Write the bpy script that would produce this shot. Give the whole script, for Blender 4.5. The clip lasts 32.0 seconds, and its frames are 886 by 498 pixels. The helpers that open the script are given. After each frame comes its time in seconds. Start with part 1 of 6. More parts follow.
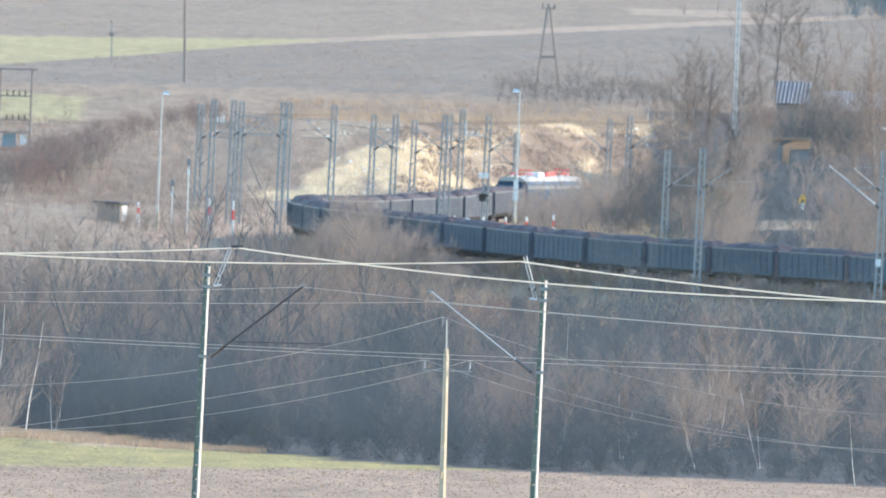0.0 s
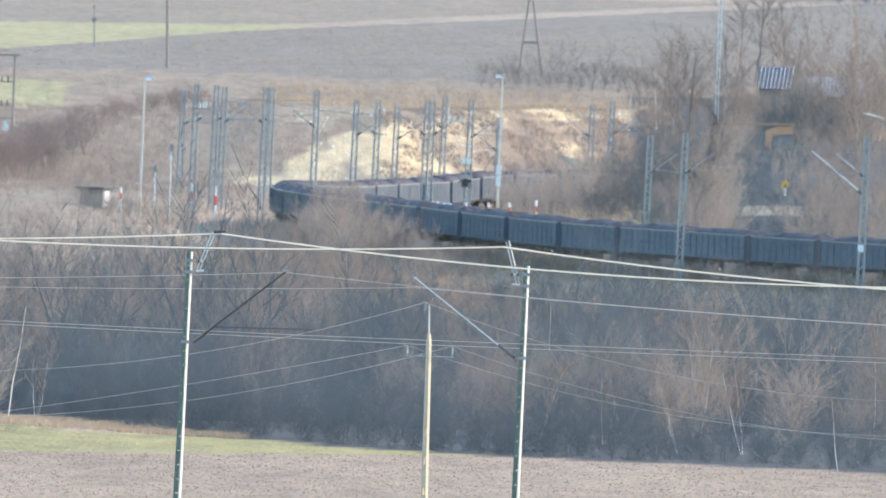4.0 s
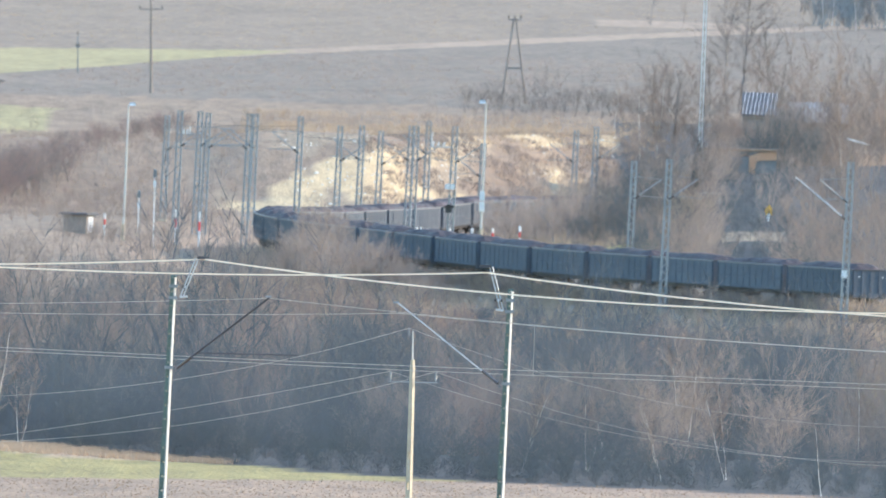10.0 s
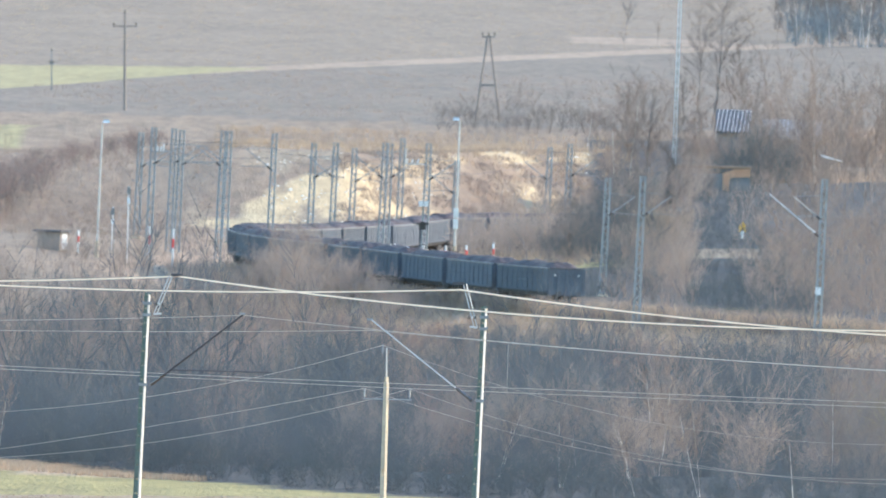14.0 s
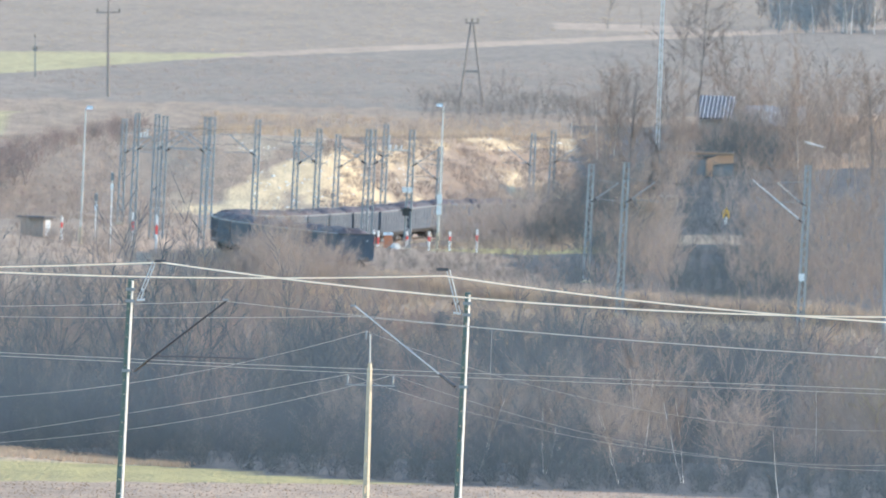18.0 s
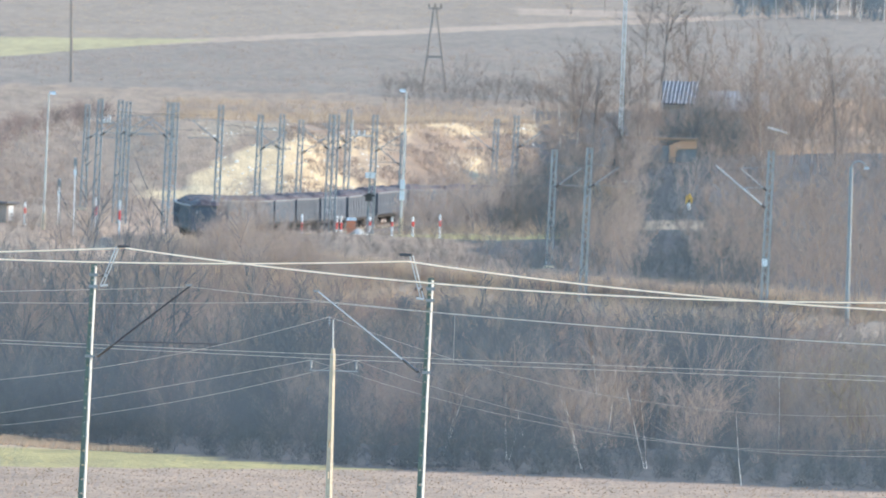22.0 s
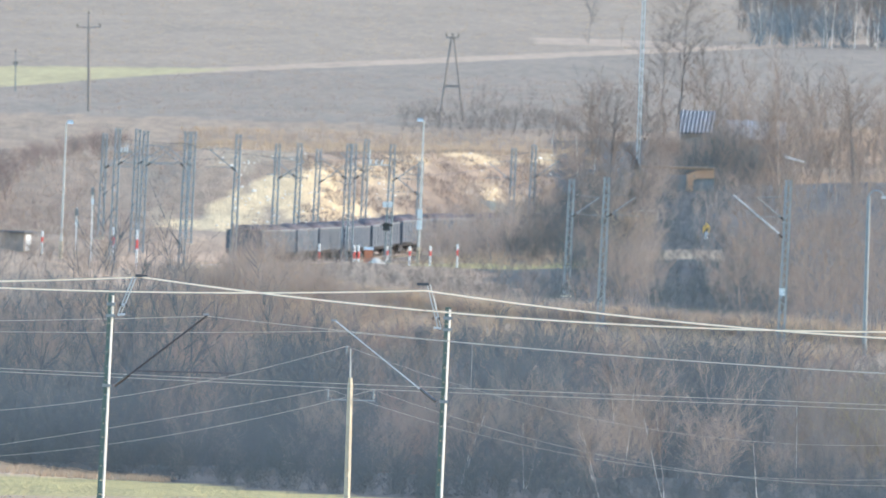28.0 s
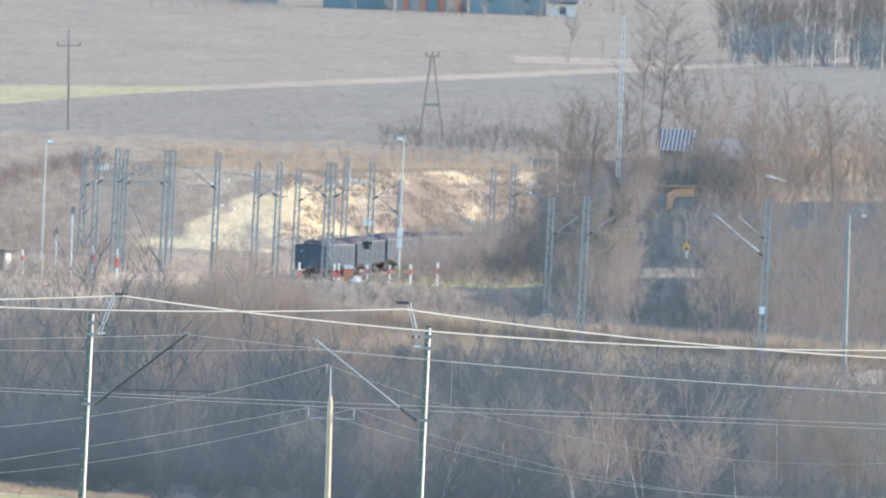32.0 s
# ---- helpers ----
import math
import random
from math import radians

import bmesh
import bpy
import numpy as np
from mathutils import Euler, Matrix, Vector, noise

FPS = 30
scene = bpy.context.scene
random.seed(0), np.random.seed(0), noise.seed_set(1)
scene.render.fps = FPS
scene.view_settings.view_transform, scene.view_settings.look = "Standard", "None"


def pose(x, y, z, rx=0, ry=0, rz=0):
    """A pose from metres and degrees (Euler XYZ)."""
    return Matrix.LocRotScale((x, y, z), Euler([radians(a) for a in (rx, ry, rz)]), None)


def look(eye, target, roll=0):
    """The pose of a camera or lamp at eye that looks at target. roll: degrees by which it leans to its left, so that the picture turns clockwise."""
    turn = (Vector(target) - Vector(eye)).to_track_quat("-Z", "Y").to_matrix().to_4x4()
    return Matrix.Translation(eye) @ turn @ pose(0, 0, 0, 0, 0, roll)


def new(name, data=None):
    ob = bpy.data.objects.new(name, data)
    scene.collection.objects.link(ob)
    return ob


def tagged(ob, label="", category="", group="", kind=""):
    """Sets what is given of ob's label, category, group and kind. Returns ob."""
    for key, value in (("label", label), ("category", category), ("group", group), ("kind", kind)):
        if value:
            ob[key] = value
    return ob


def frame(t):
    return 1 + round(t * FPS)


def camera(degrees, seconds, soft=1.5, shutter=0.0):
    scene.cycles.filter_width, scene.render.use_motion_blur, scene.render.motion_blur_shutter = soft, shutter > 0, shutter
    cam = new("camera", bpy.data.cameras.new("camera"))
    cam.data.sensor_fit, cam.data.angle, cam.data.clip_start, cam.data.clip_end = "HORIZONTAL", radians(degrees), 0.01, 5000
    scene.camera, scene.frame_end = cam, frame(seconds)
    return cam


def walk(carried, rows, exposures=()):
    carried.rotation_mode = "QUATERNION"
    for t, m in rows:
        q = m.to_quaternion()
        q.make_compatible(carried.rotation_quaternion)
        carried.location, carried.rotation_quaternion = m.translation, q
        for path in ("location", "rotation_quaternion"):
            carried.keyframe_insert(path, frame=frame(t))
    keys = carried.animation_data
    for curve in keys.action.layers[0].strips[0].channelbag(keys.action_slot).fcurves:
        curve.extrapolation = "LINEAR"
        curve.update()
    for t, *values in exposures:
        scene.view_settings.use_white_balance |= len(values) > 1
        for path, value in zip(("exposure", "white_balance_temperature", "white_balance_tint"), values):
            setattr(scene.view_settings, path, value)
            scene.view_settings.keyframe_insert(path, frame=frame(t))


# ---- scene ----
cam = camera(2.2457, 32.0, 1.75)
# a long lens, focused on the near masts
cam.data.dof.use_dof, cam.data.dof.focus_distance, cam.data.dof.aperture_fstop = True, 690.0, 10.0

# seconds, yaw and pitch in degrees of a camera held at one spot on the hillside
PATH = [
    (0.0, -0.0000, -0.9346),
    (0.5, -0.0067, -0.9279),
    (1.0, -0.0130, -0.9251),
    (1.5, -0.0054, -0.9355),
    (2.0, -0.0030, -0.9751),
    (2.5, -0.0013, -0.9780),
    (3.0, -0.0283, -0.9910),
    (3.5, -0.0389, -0.9777),
    (4.0, -0.0452, -0.9701),
    (4.5, -0.0462, -0.9711),
    (6.5, -0.0690, -0.9472),
    (7.0, -0.0655, -0.9462),
    (7.5, -0.0710, -0.9408),
    (8.0, -0.0777, -0.9235),
    (8.5, -0.0905, -0.9077),
    (9.0, -0.0900, -0.8965),
    (9.5, -0.0817, -0.8983),
    (10.0, -0.0847, -0.9035),
    (10.5, -0.0932, -0.8962),
    (11.0, -0.1091, -0.8773),
    (11.5, -0.1096, -0.8823),
    (12.0, -0.1102, -0.8850),
    (12.5, -0.1240, -0.8769),
    (13.0, -0.1451, -0.8684),
    (13.5, -0.1441, -0.8586),
    (14.0, -0.1499, -0.8583),
    (14.5, -0.1526, -0.8847),
    (16.5, -0.1439, -0.8877),
    (17.0, -0.1519, -0.9048),
    (17.5, -0.1754, -0.8910),
    (18.0, -0.1929, -0.8923),
    (18.5, -0.2007, -0.8871),
    (19.0, -0.2052, -0.8867),
    (19.5, -0.2250, -0.9141),
    (20.0, -0.2417, -0.9292),
    (20.5, -0.2505, -0.9406),
    (21.0, -0.2605, -0.9359),
    (21.5, -0.2767, -0.9363),
    (22.0, -0.2875, -0.9263),
    (22.5, -0.3064, -0.9095),
    (23.0, -0.2950, -0.9067),
    (23.5, -0.2749, -0.9011),
    (24.0, -0.2812, -0.8909),
    (24.5, -0.2821, -0.8836),
    (25.0, -0.2874, -0.8721),
    (25.5, -0.2690, -0.8706),
    (27.5, -0.2507, -0.8536),
    (28.0, -0.2413, -0.8534),
    (28.5, -0.2407, -0.8616),
    (29.0, -0.2441, -0.8527),
    (29.5, -0.2520, -0.8394),
    (30.0, -0.2623, -0.8226),
    (30.5, -0.2732, -0.8134),
    (31.0, -0.2759, -0.8067),
    (31.5, -0.2856, -0.8180),
    (32.0, -0.2905, -0.8051),
]
EYE = (0.0, 0.0, 33.0)
walk(cam, [(t, pose(*EYE, 90 + pitch, 0, yaw) @ pose(0, 0, 0, 0, 0, 1.7)) for t, yaw, pitch in PATH],
     exposures=[(0, 1.49, 5050, 10), (32, 1.49, 5050, 10)])

# ---- light ----
SUN_AZ, SUN_EL = 76.0, 24.0     # degrees clockwise from the view axis, and above the horizon
world = bpy.data.worlds.new("sky")
scene.world = world
world.use_nodes = True
wn = world.node_tree.nodes
sky = wn.new("ShaderNodeTexSky")
sky.sky_type = "NISHITA"
sky.sun_disc = False
sky.sun_elevation, sky.sun_rotation = radians(SUN_EL), radians(SUN_AZ)
sky.air_density, sky.dust_density, sky.ozone_density = 2.0, 0.6, 3.0
world.node_tree.links.new(sky.outputs[0], wn["Background"].inputs[0])
wn["Background"].inputs[1].default_value = 0.15
sun = new("sun", bpy.data.lights.new("sun", "SUN"))
sun.data.energy, sun.data.angle, sun.data.color = 2.9, radians(0.6), (1.0, 0.7, 0.4)
sa, se = radians(SUN_AZ), radians(SUN_EL)
sun.matrix_world = look((300 * math.sin(sa) * math.cos(se), 1500 + 300 * math.cos(sa) * math.cos(se), 300 * math.sin(se)), (0, 1500, 0))

# ---- materials ----
def mat(name, a, b, scale=1.0, rough=0.85, metal=0.0, bump=0.3, fine=9.0, c=None, cut=0.55, random_by=0.0, stretch=None, shrub=False):
    """Two-scale noise between colours a and b; c: a third colour in larger stains above cut.
    shrub: fine twigs and blades that also let light through."""
    m = bpy.data.materials.new(name)
    m.use_nodes = True
    nt, p = m.node_tree, m.node_tree.nodes["Principled BSDF"]
    p.inputs["Roughness"].default_value, p.inputs["Metallic"].default_value = rough, metal
    geo = nt.nodes.new("ShaderNodeTexCoord")
    src = geo.outputs["Object"]
    if stretch:
        mp = nt.nodes.new("ShaderNodeMapping")
        mp.inputs["Scale"].default_value = stretch
        nt.links.new(src, mp.inputs["Vector"])
        src = mp.outputs["Vector"]
    big, small = nt.nodes.new("ShaderNodeTexNoise"), nt.nodes.new("ShaderNodeTexNoise")
    for n, s in ((big, scale), (small, scale * fine)):
        n.inputs["Scale"].default_value, n.inputs["Detail"].default_value = s, 5
        nt.links.new(src, n.inputs["Vector"])
    add = nt.nodes.new("ShaderNodeMath")
    add.operation = "MULTIPLY_ADD"
    nt.links.new(small.outputs["Fac"], add.inputs[0])
    add.inputs[1].default_value = 0.5
    half = nt.nodes.new("ShaderNodeMath")
    half.operation = "MULTIPLY"
    half.inputs[1].default_value = 0.5
    nt.links.new(big.outputs["Fac"], half.inputs[0])
    nt.links.new(half.outputs[0], add.inputs[2])
    ramp = nt.nodes.new("ShaderNodeValToRGB")
    ramp.color_ramp.elements[0].position, ramp.color_ramp.elements[1].position = 0.36, 0.64
    ramp.color_ramp.elements[0].color, ramp.color_ramp.elements[1].color = (*a, 1), (*b, 1)
    nt.links.new(add.outputs[0], ramp.inputs[0])
    out = ramp.outputs[0]
    if c:
        st = nt.nodes.new("ShaderNodeTexNoise")
        st.inputs["Scale"].default_value, st.inputs["Detail"].default_value = scale * 0.35, 4
        nt.links.new(src, st.inputs["Vector"])
        r2 = nt.nodes.new("ShaderNodeValToRGB")
        r2.color_ramp.elements[0].position, r2.color_ramp.elements[1].position = cut - 0.05, cut + 0.05
        nt.links.new(st.outputs["Fac"], r2.inputs[0])
        mx = nt.nodes.new("ShaderNodeMix")
        mx.data_type = "RGBA"
        nt.links.new(r2.outputs[0], mx.inputs[0])
        nt.links.new(out, mx.inputs[6])
        mx.inputs[7].default_value = (*c, 1)
        out = mx.outputs[2]
    if random_by:
        oi = nt.nodes.new("ShaderNodeObjectInfo")
        hs = nt.nodes.new("ShaderNodeHueSaturation")
        ma = nt.nodes.new("ShaderNodeMath")
        ma.operation = "MULTIPLY_ADD"
        ma.inputs[1].default_value, ma.inputs[2].default_value = 2 * random_by, 1 - random_by
        nt.links.new(oi.outputs["Random"], ma.inputs[0])
        nt.links.new(ma.outputs[0], hs.inputs["Value"])
        nt.links.new(out, hs.inputs["Color"])
        out = hs.outputs[0]
    nt.links.new(out, p.inputs["Base Color"])
    if bump:
        bp = nt.nodes.new("ShaderNodeBump")
        bp.inputs["Strength"].default_value, bp.inputs["Distance"].default_value = bump, 0.3 / (scale * fine)
        nt.links.new(small.outputs["Fac"], bp.inputs["Height"])
        nt.links.new(bp.outputs[0], p.inputs["Normal"])
    if shrub:
        p.inputs["Specular IOR Level"].default_value = 0.1
        thin, both = nt.nodes.new("ShaderNodeBsdfTranslucent"), nt.nodes.new("ShaderNodeMixShader")
        nt.links.new(out, thin.inputs["Color"])
        nt.links.new(p.outputs[0], both.inputs[1])
        nt.links.new(thin.outputs[0], both.inputs[2])
        nt.links.new(both.outputs[0], nt.nodes["Material Output"].inputs["Surface"])
    return m


def ground_mat():
    """Colour of the land by its kind, broken up by coarse and fine noise."""
    m = bpy.data.materials.new("land")
    m.use_nodes = True
    nt, p = m.node_tree, m.node_tree.nodes["Principled BSDF"]
    p.inputs["Roughness"].default_value = 0.95
    tc, at = nt.nodes.new("ShaderNodeTexCoord"), nt.nodes.new("ShaderNodeAttribute")
    at.attribute_name = "land"
    mp = nt.nodes.new("ShaderNodeMapping")
    mp.inputs["Scale"].default_value = (1, 0.22, 1)
    nt.links.new(tc.outputs["Object"], mp.inputs["Vector"])
    value = None
    for scale, weight in ((0.09, 0.5), (0.7, 1.0), (4.0, 0.8)):
        n = nt.nodes.new("ShaderNodeTexNoise")
        n.inputs["Scale"].default_value, n.inputs["Detail"].default_value = scale, 4
        nt.links.new(mp.outputs[0], n.inputs["Vector"])
        k = nt.nodes.new("ShaderNodeMath")
        k.operation = "MULTIPLY_ADD"
        k.inputs[1].default_value = weight
        k.inputs[2].default_value = -0.5 * weight
        nt.links.new(n.outputs["Fac"], k.inputs[0])
        if value is None:
            value = k.outputs[0]
        else:
            s = nt.nodes.new("ShaderNodeMath")
            nt.links.new(value, s.inputs[0])
            nt.links.new(k.outputs[0], s.inputs[1])
            value = s.outputs[0]
    one = nt.nodes.new("ShaderNodeMath")
    one.inputs[1].default_value = 1.0
    nt.links.new(value, one.inputs[0])
    hs = nt.nodes.new("ShaderNodeHueSaturation")
    nt.links.new(at.outputs["Color"], hs.inputs["Color"])
    nt.links.new(one.outputs[0], hs.inputs["Value"])
    nt.links.new(hs.outputs[0], p.inputs["Base Color"])
    bp = nt.nodes.new("ShaderNodeBump")
    bp.inputs["Strength"].default_value, bp.inputs["Distance"].default_value = 0.7, 0.25
    nt.links.new(value, bp.inputs["Height"])
    nt.links.new(bp.outputs[0], p.inputs["Normal"])
    return m


M_GROUND = ground_mat()
M_RUBBLE = mat("limestone", (0.5, 0.46, 0.38), (0.68, 0.64, 0.55), 2, 0.9)
M_SOIL = mat("ploughed_soil", (0.225, 0.155, 0.098), (0.285, 0.197, 0.123), 0.5, 0.95, bump=0.8, fine=6)
M_BALLAST = mat("ballast", (0.11, 0.095, 0.085), (0.2, 0.175, 0.15), 1.5, 0.95, bump=0.8)
M_RAIL = mat("rail_steel", (0.2, 0.13, 0.1), (0.33, 0.28, 0.26), 2, 0.4, 0.8)
M_STEEL = mat("grey_painted_steel", (0.21, 0.225, 0.23), (0.29, 0.305, 0.31), 1.2, 0.5, 0.1, fine=5)
M_MASTGREEN = mat("green_grey_mast_paint", (0.085, 0.125, 0.112), (0.13, 0.17, 0.155), 1.5, 0.4, 0.45, fine=6)
M_GALV = mat("galvanised_steel", (0.4, 0.395, 0.38), (0.54, 0.53, 0.51), 2, 0.42, 0.2)
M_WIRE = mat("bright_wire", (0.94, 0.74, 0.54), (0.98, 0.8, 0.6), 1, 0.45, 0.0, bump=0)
M_WIREDK = mat("weathered_wire", (0.42, 0.38, 0.33), (0.52, 0.48, 0.42), 1, 0.5, 0.1, bump=0)
M_CONCRETE = mat("pole_concrete", (0.4, 0.34, 0.24), (0.54, 0.47, 0.35), 1.2, 0.85, bump=0.3)
M_WOODPOLE = mat("weathered_wood", (0.21, 0.175, 0.15), (0.31, 0.265, 0.23), 2, 0.85, stretch=(1, 1, 0.1))
M_PORCELAIN = mat("porcelain", (0.5, 0.5, 0.49), (0.68, 0.68, 0.66), 3, 0.3, bump=0)
M_DARKPORC = mat("brown_porcelain", (0.06, 0.055, 0.055), (0.1, 0.09, 0.085), 3, 0.25, bump=0)
# distant haze is put into this blue-grey wagon colour
M_WAGON = mat("grimy_hazed_wagon_paint", (0.076, 0.091, 0.113), (0.112, 0.128, 0.151), 0.6, 0.85, fine=7, c=(0.1, 0.091, 0.089), cut=0.62, random_by=0.15)
# paler than the walls: sunlight along the wagon tops put into the rim
M_RIM = mat("sunlit_rim_steel", (0.15, 0.155, 0.16), (0.23, 0.23, 0.23), 1.0, 0.6, 0.1)
M_ORANGE = mat("orange_cabinet_paint", (0.5, 0.15, 0.06), (0.62, 0.21, 0.09), 2, 0.5)
M_COAL = mat("coal", (0.03, 0.024, 0.024), (0.085, 0.06, 0.056), 1.2, 0.7, bump=1.0, c=(0.1, 0.065, 0.058), cut=0.55)
M_BOGIE = mat("bogie_grime", (0.06, 0.061, 0.067), (0.093, 0.092, 0.096), 2, 0.85)
M_LOCOBLUE = mat("loco_blue", (0.03, 0.065, 0.115), (0.05, 0.09, 0.145), 0.8, 0.7)
M_LOCOGREY = mat("loco_pale_roof", (0.36, 0.345, 0.3), (0.46, 0.445, 0.4), 0.8, 0.6)
M_RED = mat("red_paint", (0.6, 0.05, 0.04), (0.75, 0.1, 0.08), 2, 0.45)
M_WHITE = mat("white_paint", (0.62, 0.62, 0.6), (0.78, 0.78, 0.76), 2, 0.5)
M_YELLOW = mat("sign_yellow", (0.7, 0.38, 0.03), (0.8, 0.46, 0.06), 2, 0.45)
M_BLACK = mat("black_paint", (0.02, 0.02, 0.02), (0.05, 0.05, 0.05), 2, 0.5)
M_BARK = mat("grey_bark", (0.18, 0.166, 0.156), (0.27, 0.246, 0.226), 2, 0.9, random_by=0.2)
M_TWIG = mat("brown_twigs", (0.263, 0.215, 0.181), (0.336, 0.279, 0.237), 0.3, 0.9, bump=0, random_by=0.2, shrub=True)
# blue-grey shade of the scrub's gaps, put into a twig colour
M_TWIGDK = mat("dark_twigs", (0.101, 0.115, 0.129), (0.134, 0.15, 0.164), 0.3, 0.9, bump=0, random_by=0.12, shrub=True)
M_TWIGRED = mat("reddish_twigs", (0.236, 0.181, 0.160), (0.299, 0.233, 0.208), 0.3, 0.9, bump=0, random_by=0, shrub=True)
M_TWIGOLIVE = mat("olive_twigs", (0.273, 0.242, 0.158), (0.347, 0.304, 0.205), 0.3, 0.9, bump=0, random_by=0, shrub=True)
M_TWIGGREY = mat("grey_brown_twigs", (0.176, 0.158, 0.145), (0.233, 0.210, 0.192), 0.3, 0.9, bump=0, random_by=0.2, shrub=True)
M_BIRCH = mat("birch_bark", (0.46, 0.43, 0.39), (0.64, 0.61, 0.57), 3, 0.8, c=(0.16, 0.14, 0.12), cut=0.56)
# needle colour lightened and blued by the far haze painted into it
M_HAZENEEDLE = mat("hazed_needles", (0.14, 0.172, 0.195), (0.19, 0.222, 0.245), 1, 0.8, bump=0)
M_STRAW = mat("straw_blades", (0.389, 0.299, 0.210), (0.483, 0.378, 0.273), 0.3, 0.9, bump=0, random_by=0, shrub=True)
M_PALETWIG = mat("pale_willow_twigs", (0.326, 0.273, 0.210), (0.441, 0.373, 0.294), 0.3, 0.9, bump=0, random_by=0.2, shrub=True)
# evergreen leaves, and scrub whose shade is put into its colour
M_EVERGREEN_SHADE = mat("evergreen_and_shade", (0.084, 0.098, 0.104), (0.125, 0.14, 0.146), 0.3, 0.9, bump=0, shrub=True)
M_BRICK = mat("sunlit_ochre_wall", (0.5, 0.285, 0.165), (0.62, 0.37, 0.225), 1, 0.85)
M_ROOF = mat("ribbed_fibre_roof", (0.07, 0.07, 0.075), (0.1, 0.1, 0.105), 0.8, 0.85)
M_HOUSEDK = mat("weathered_boards", (0.18, 0.185, 0.185), (0.25, 0.25, 0.245), 1, 0.85)
M_RENDERW = mat("pale_render", (0.62, 0.58, 0.54), (0.74, 0.7, 0.66), 0.5, 0.85)
M_TILE = mat("red_roof_tile", (0.45, 0.14, 0.08), (0.58, 0.22, 0.13), 0.6, 0.75)
M_GLASS = mat("window_glass", (0.1, 0.11, 0.12), (0.15, 0.16, 0.17), 0.5, 0.08, bump=0)
M_TEAL = mat("teal_sheet_wall", (0.19, 0.24, 0.26), (0.25, 0.3, 0.32), 0.4, 0.7)
M_LAMPGLASS = mat("lamp_diffuser", (0.85, 0.86, 0.86), (0.92, 0.92, 0.92), 2, 0.2, bump=0)


# ---- mesh helpers ----
class Shape:
    """Vertices and faces of one mesh in the making."""

    def __init__(self):
        self.v, self.f, self.m = [], [], []

    def box(self, x0, x1, y0, y1, z0, z1, mi=0, taper=0.0):
        i = len(self.v)
        t = taper
        self.v += [(x0, y0, z0), (x1, y0, z0), (x1, y1, z0), (x0, y1, z0),
                   (x0 + t, y0 + t, z1), (x1 - t, y0 + t, z1), (x1 - t, y1 - t, z1), (x0 + t, y1 - t, z1)]
        self.f += [(i, i + 3, i + 2, i + 1), (i + 4, i + 5, i + 6, i + 7), (i, i + 1, i + 5, i + 4),
                   (i + 1, i + 2, i + 6, i + 5), (i + 2, i + 3, i + 7, i + 6), (i + 3, i, i + 4, i + 7)]
        self.m += [mi] * 6
        return self

    def tube(self, p, q, r0, r1=None, n=6, mi=0, caps=True):
        p, q = Vector(p), Vector(q)
        r1 = r0 if r1 is None else r1
        d = (q - p).normalized()
        a = d.cross(Vector((0, 0, 1)) if abs(d.z) < 0.9 else Vector((1, 0, 0))).normalized()
        b = d.cross(a)
        i = len(self.v)
        for c, r in ((p, r0), (q, r1)):
            for k in range(n):
                w = 2 * math.pi * (k + 0.5) / n
                self.v.append(tuple(c + a * (r * math.cos(w)) + b * (r * math.sin(w))))
        for k in range(n):
            j = (k + 1) % n
            self.f.append((i + k, i + j, i + n + j, i + n + k))
        if caps:
            self.f += [tuple(i + k for k in reversed(range(n))), tuple(i + n + k for k in range(n))]
        self.m += [mi] * (n + 2 * caps)
        return self

    def prism(self, pts, y0, y1, mi=0):
        """A profile in x, z drawn out along y."""
        i, n = len(self.v), len(pts)
        self.v += [(x, y0, z) for x, z in pts] + [(x, y1, z) for x, z in pts]
        for k in range(n):
            j = (k + 1) % n
            self.f.append((i + k, i + j, i + n + j, i + n + k))
        self.f += [tuple(i + k for k in reversed(range(n))), tuple(i + n + k for k in range(n))]
        self.m += [mi] * (n + 2)
        return self

    def mesh(self, name, *materials, smooth=False):
        me = bpy.data.meshes.new(name)
        me.from_pydata(self.v, [], self.f)
        for m in materials:
            me.materials.append(m)
        if len(materials) > 1:
            me.polygons.foreach_set("material_index", self.m)
        if smooth:
            me.polygons.foreach_set("use_smooth", [True] * len(me.polygons))
        me.update()
        return me


def part(name, shape, material, parent, label="", at=None, smooth=False):
    """One mesh object under a thing or a part; shape is a Shape or a shared mesh."""
    me = shape.mesh(name, material, smooth=smooth) if isinstance(shape, Shape) else shape
    ob = new(name, me)
    ob.parent = parent
    if at is not None:
        ob.matrix_basis = at
    return tagged(ob, label)


def thing(name, at, label, category, group="", kind=""):
    ob = new(name)
    ob.empty_display_size = 0.3
    ob.matrix_basis = at
    return tagged(ob, label, category, group, kind)


def smooth01(t):
    t = min(1.0, max(0.0, t))
    return t * t * (3 - 2 * t)


def ramp(v, pts):
    for (a, p), (b, q) in zip(pts, pts[1:]):
        if v <= b:
            return p if v <= a else p + (q - p) * (v - a) / (b - a)
    return pts[-1][1]


# ---- the railway line: heading against the view axis along its length ----
HEADING = [(-260, -23.5), (10, -23.5), (45, -21.5), (80, -16.8), (105, -13.8), (120, -12.3), (160, -7.8), (190, -2.7), (210, 1.06), (318, 10.6), (350, 13.0), (364, 18.0), (380, 27.0), (402, 36.0), (460, 40.0), (900, 40.0)]
LINE = {}
_x, _y = 36.4, 1850.0
for _s in range(0, 901):
    LINE[_s] = (_x, _y)
    _h = radians(ramp(_s + 0.5, HEADING))
    _x, _y = _x + math.sin(_h), _y + math.cos(_h)
_x, _y = 36.4, 1850.0
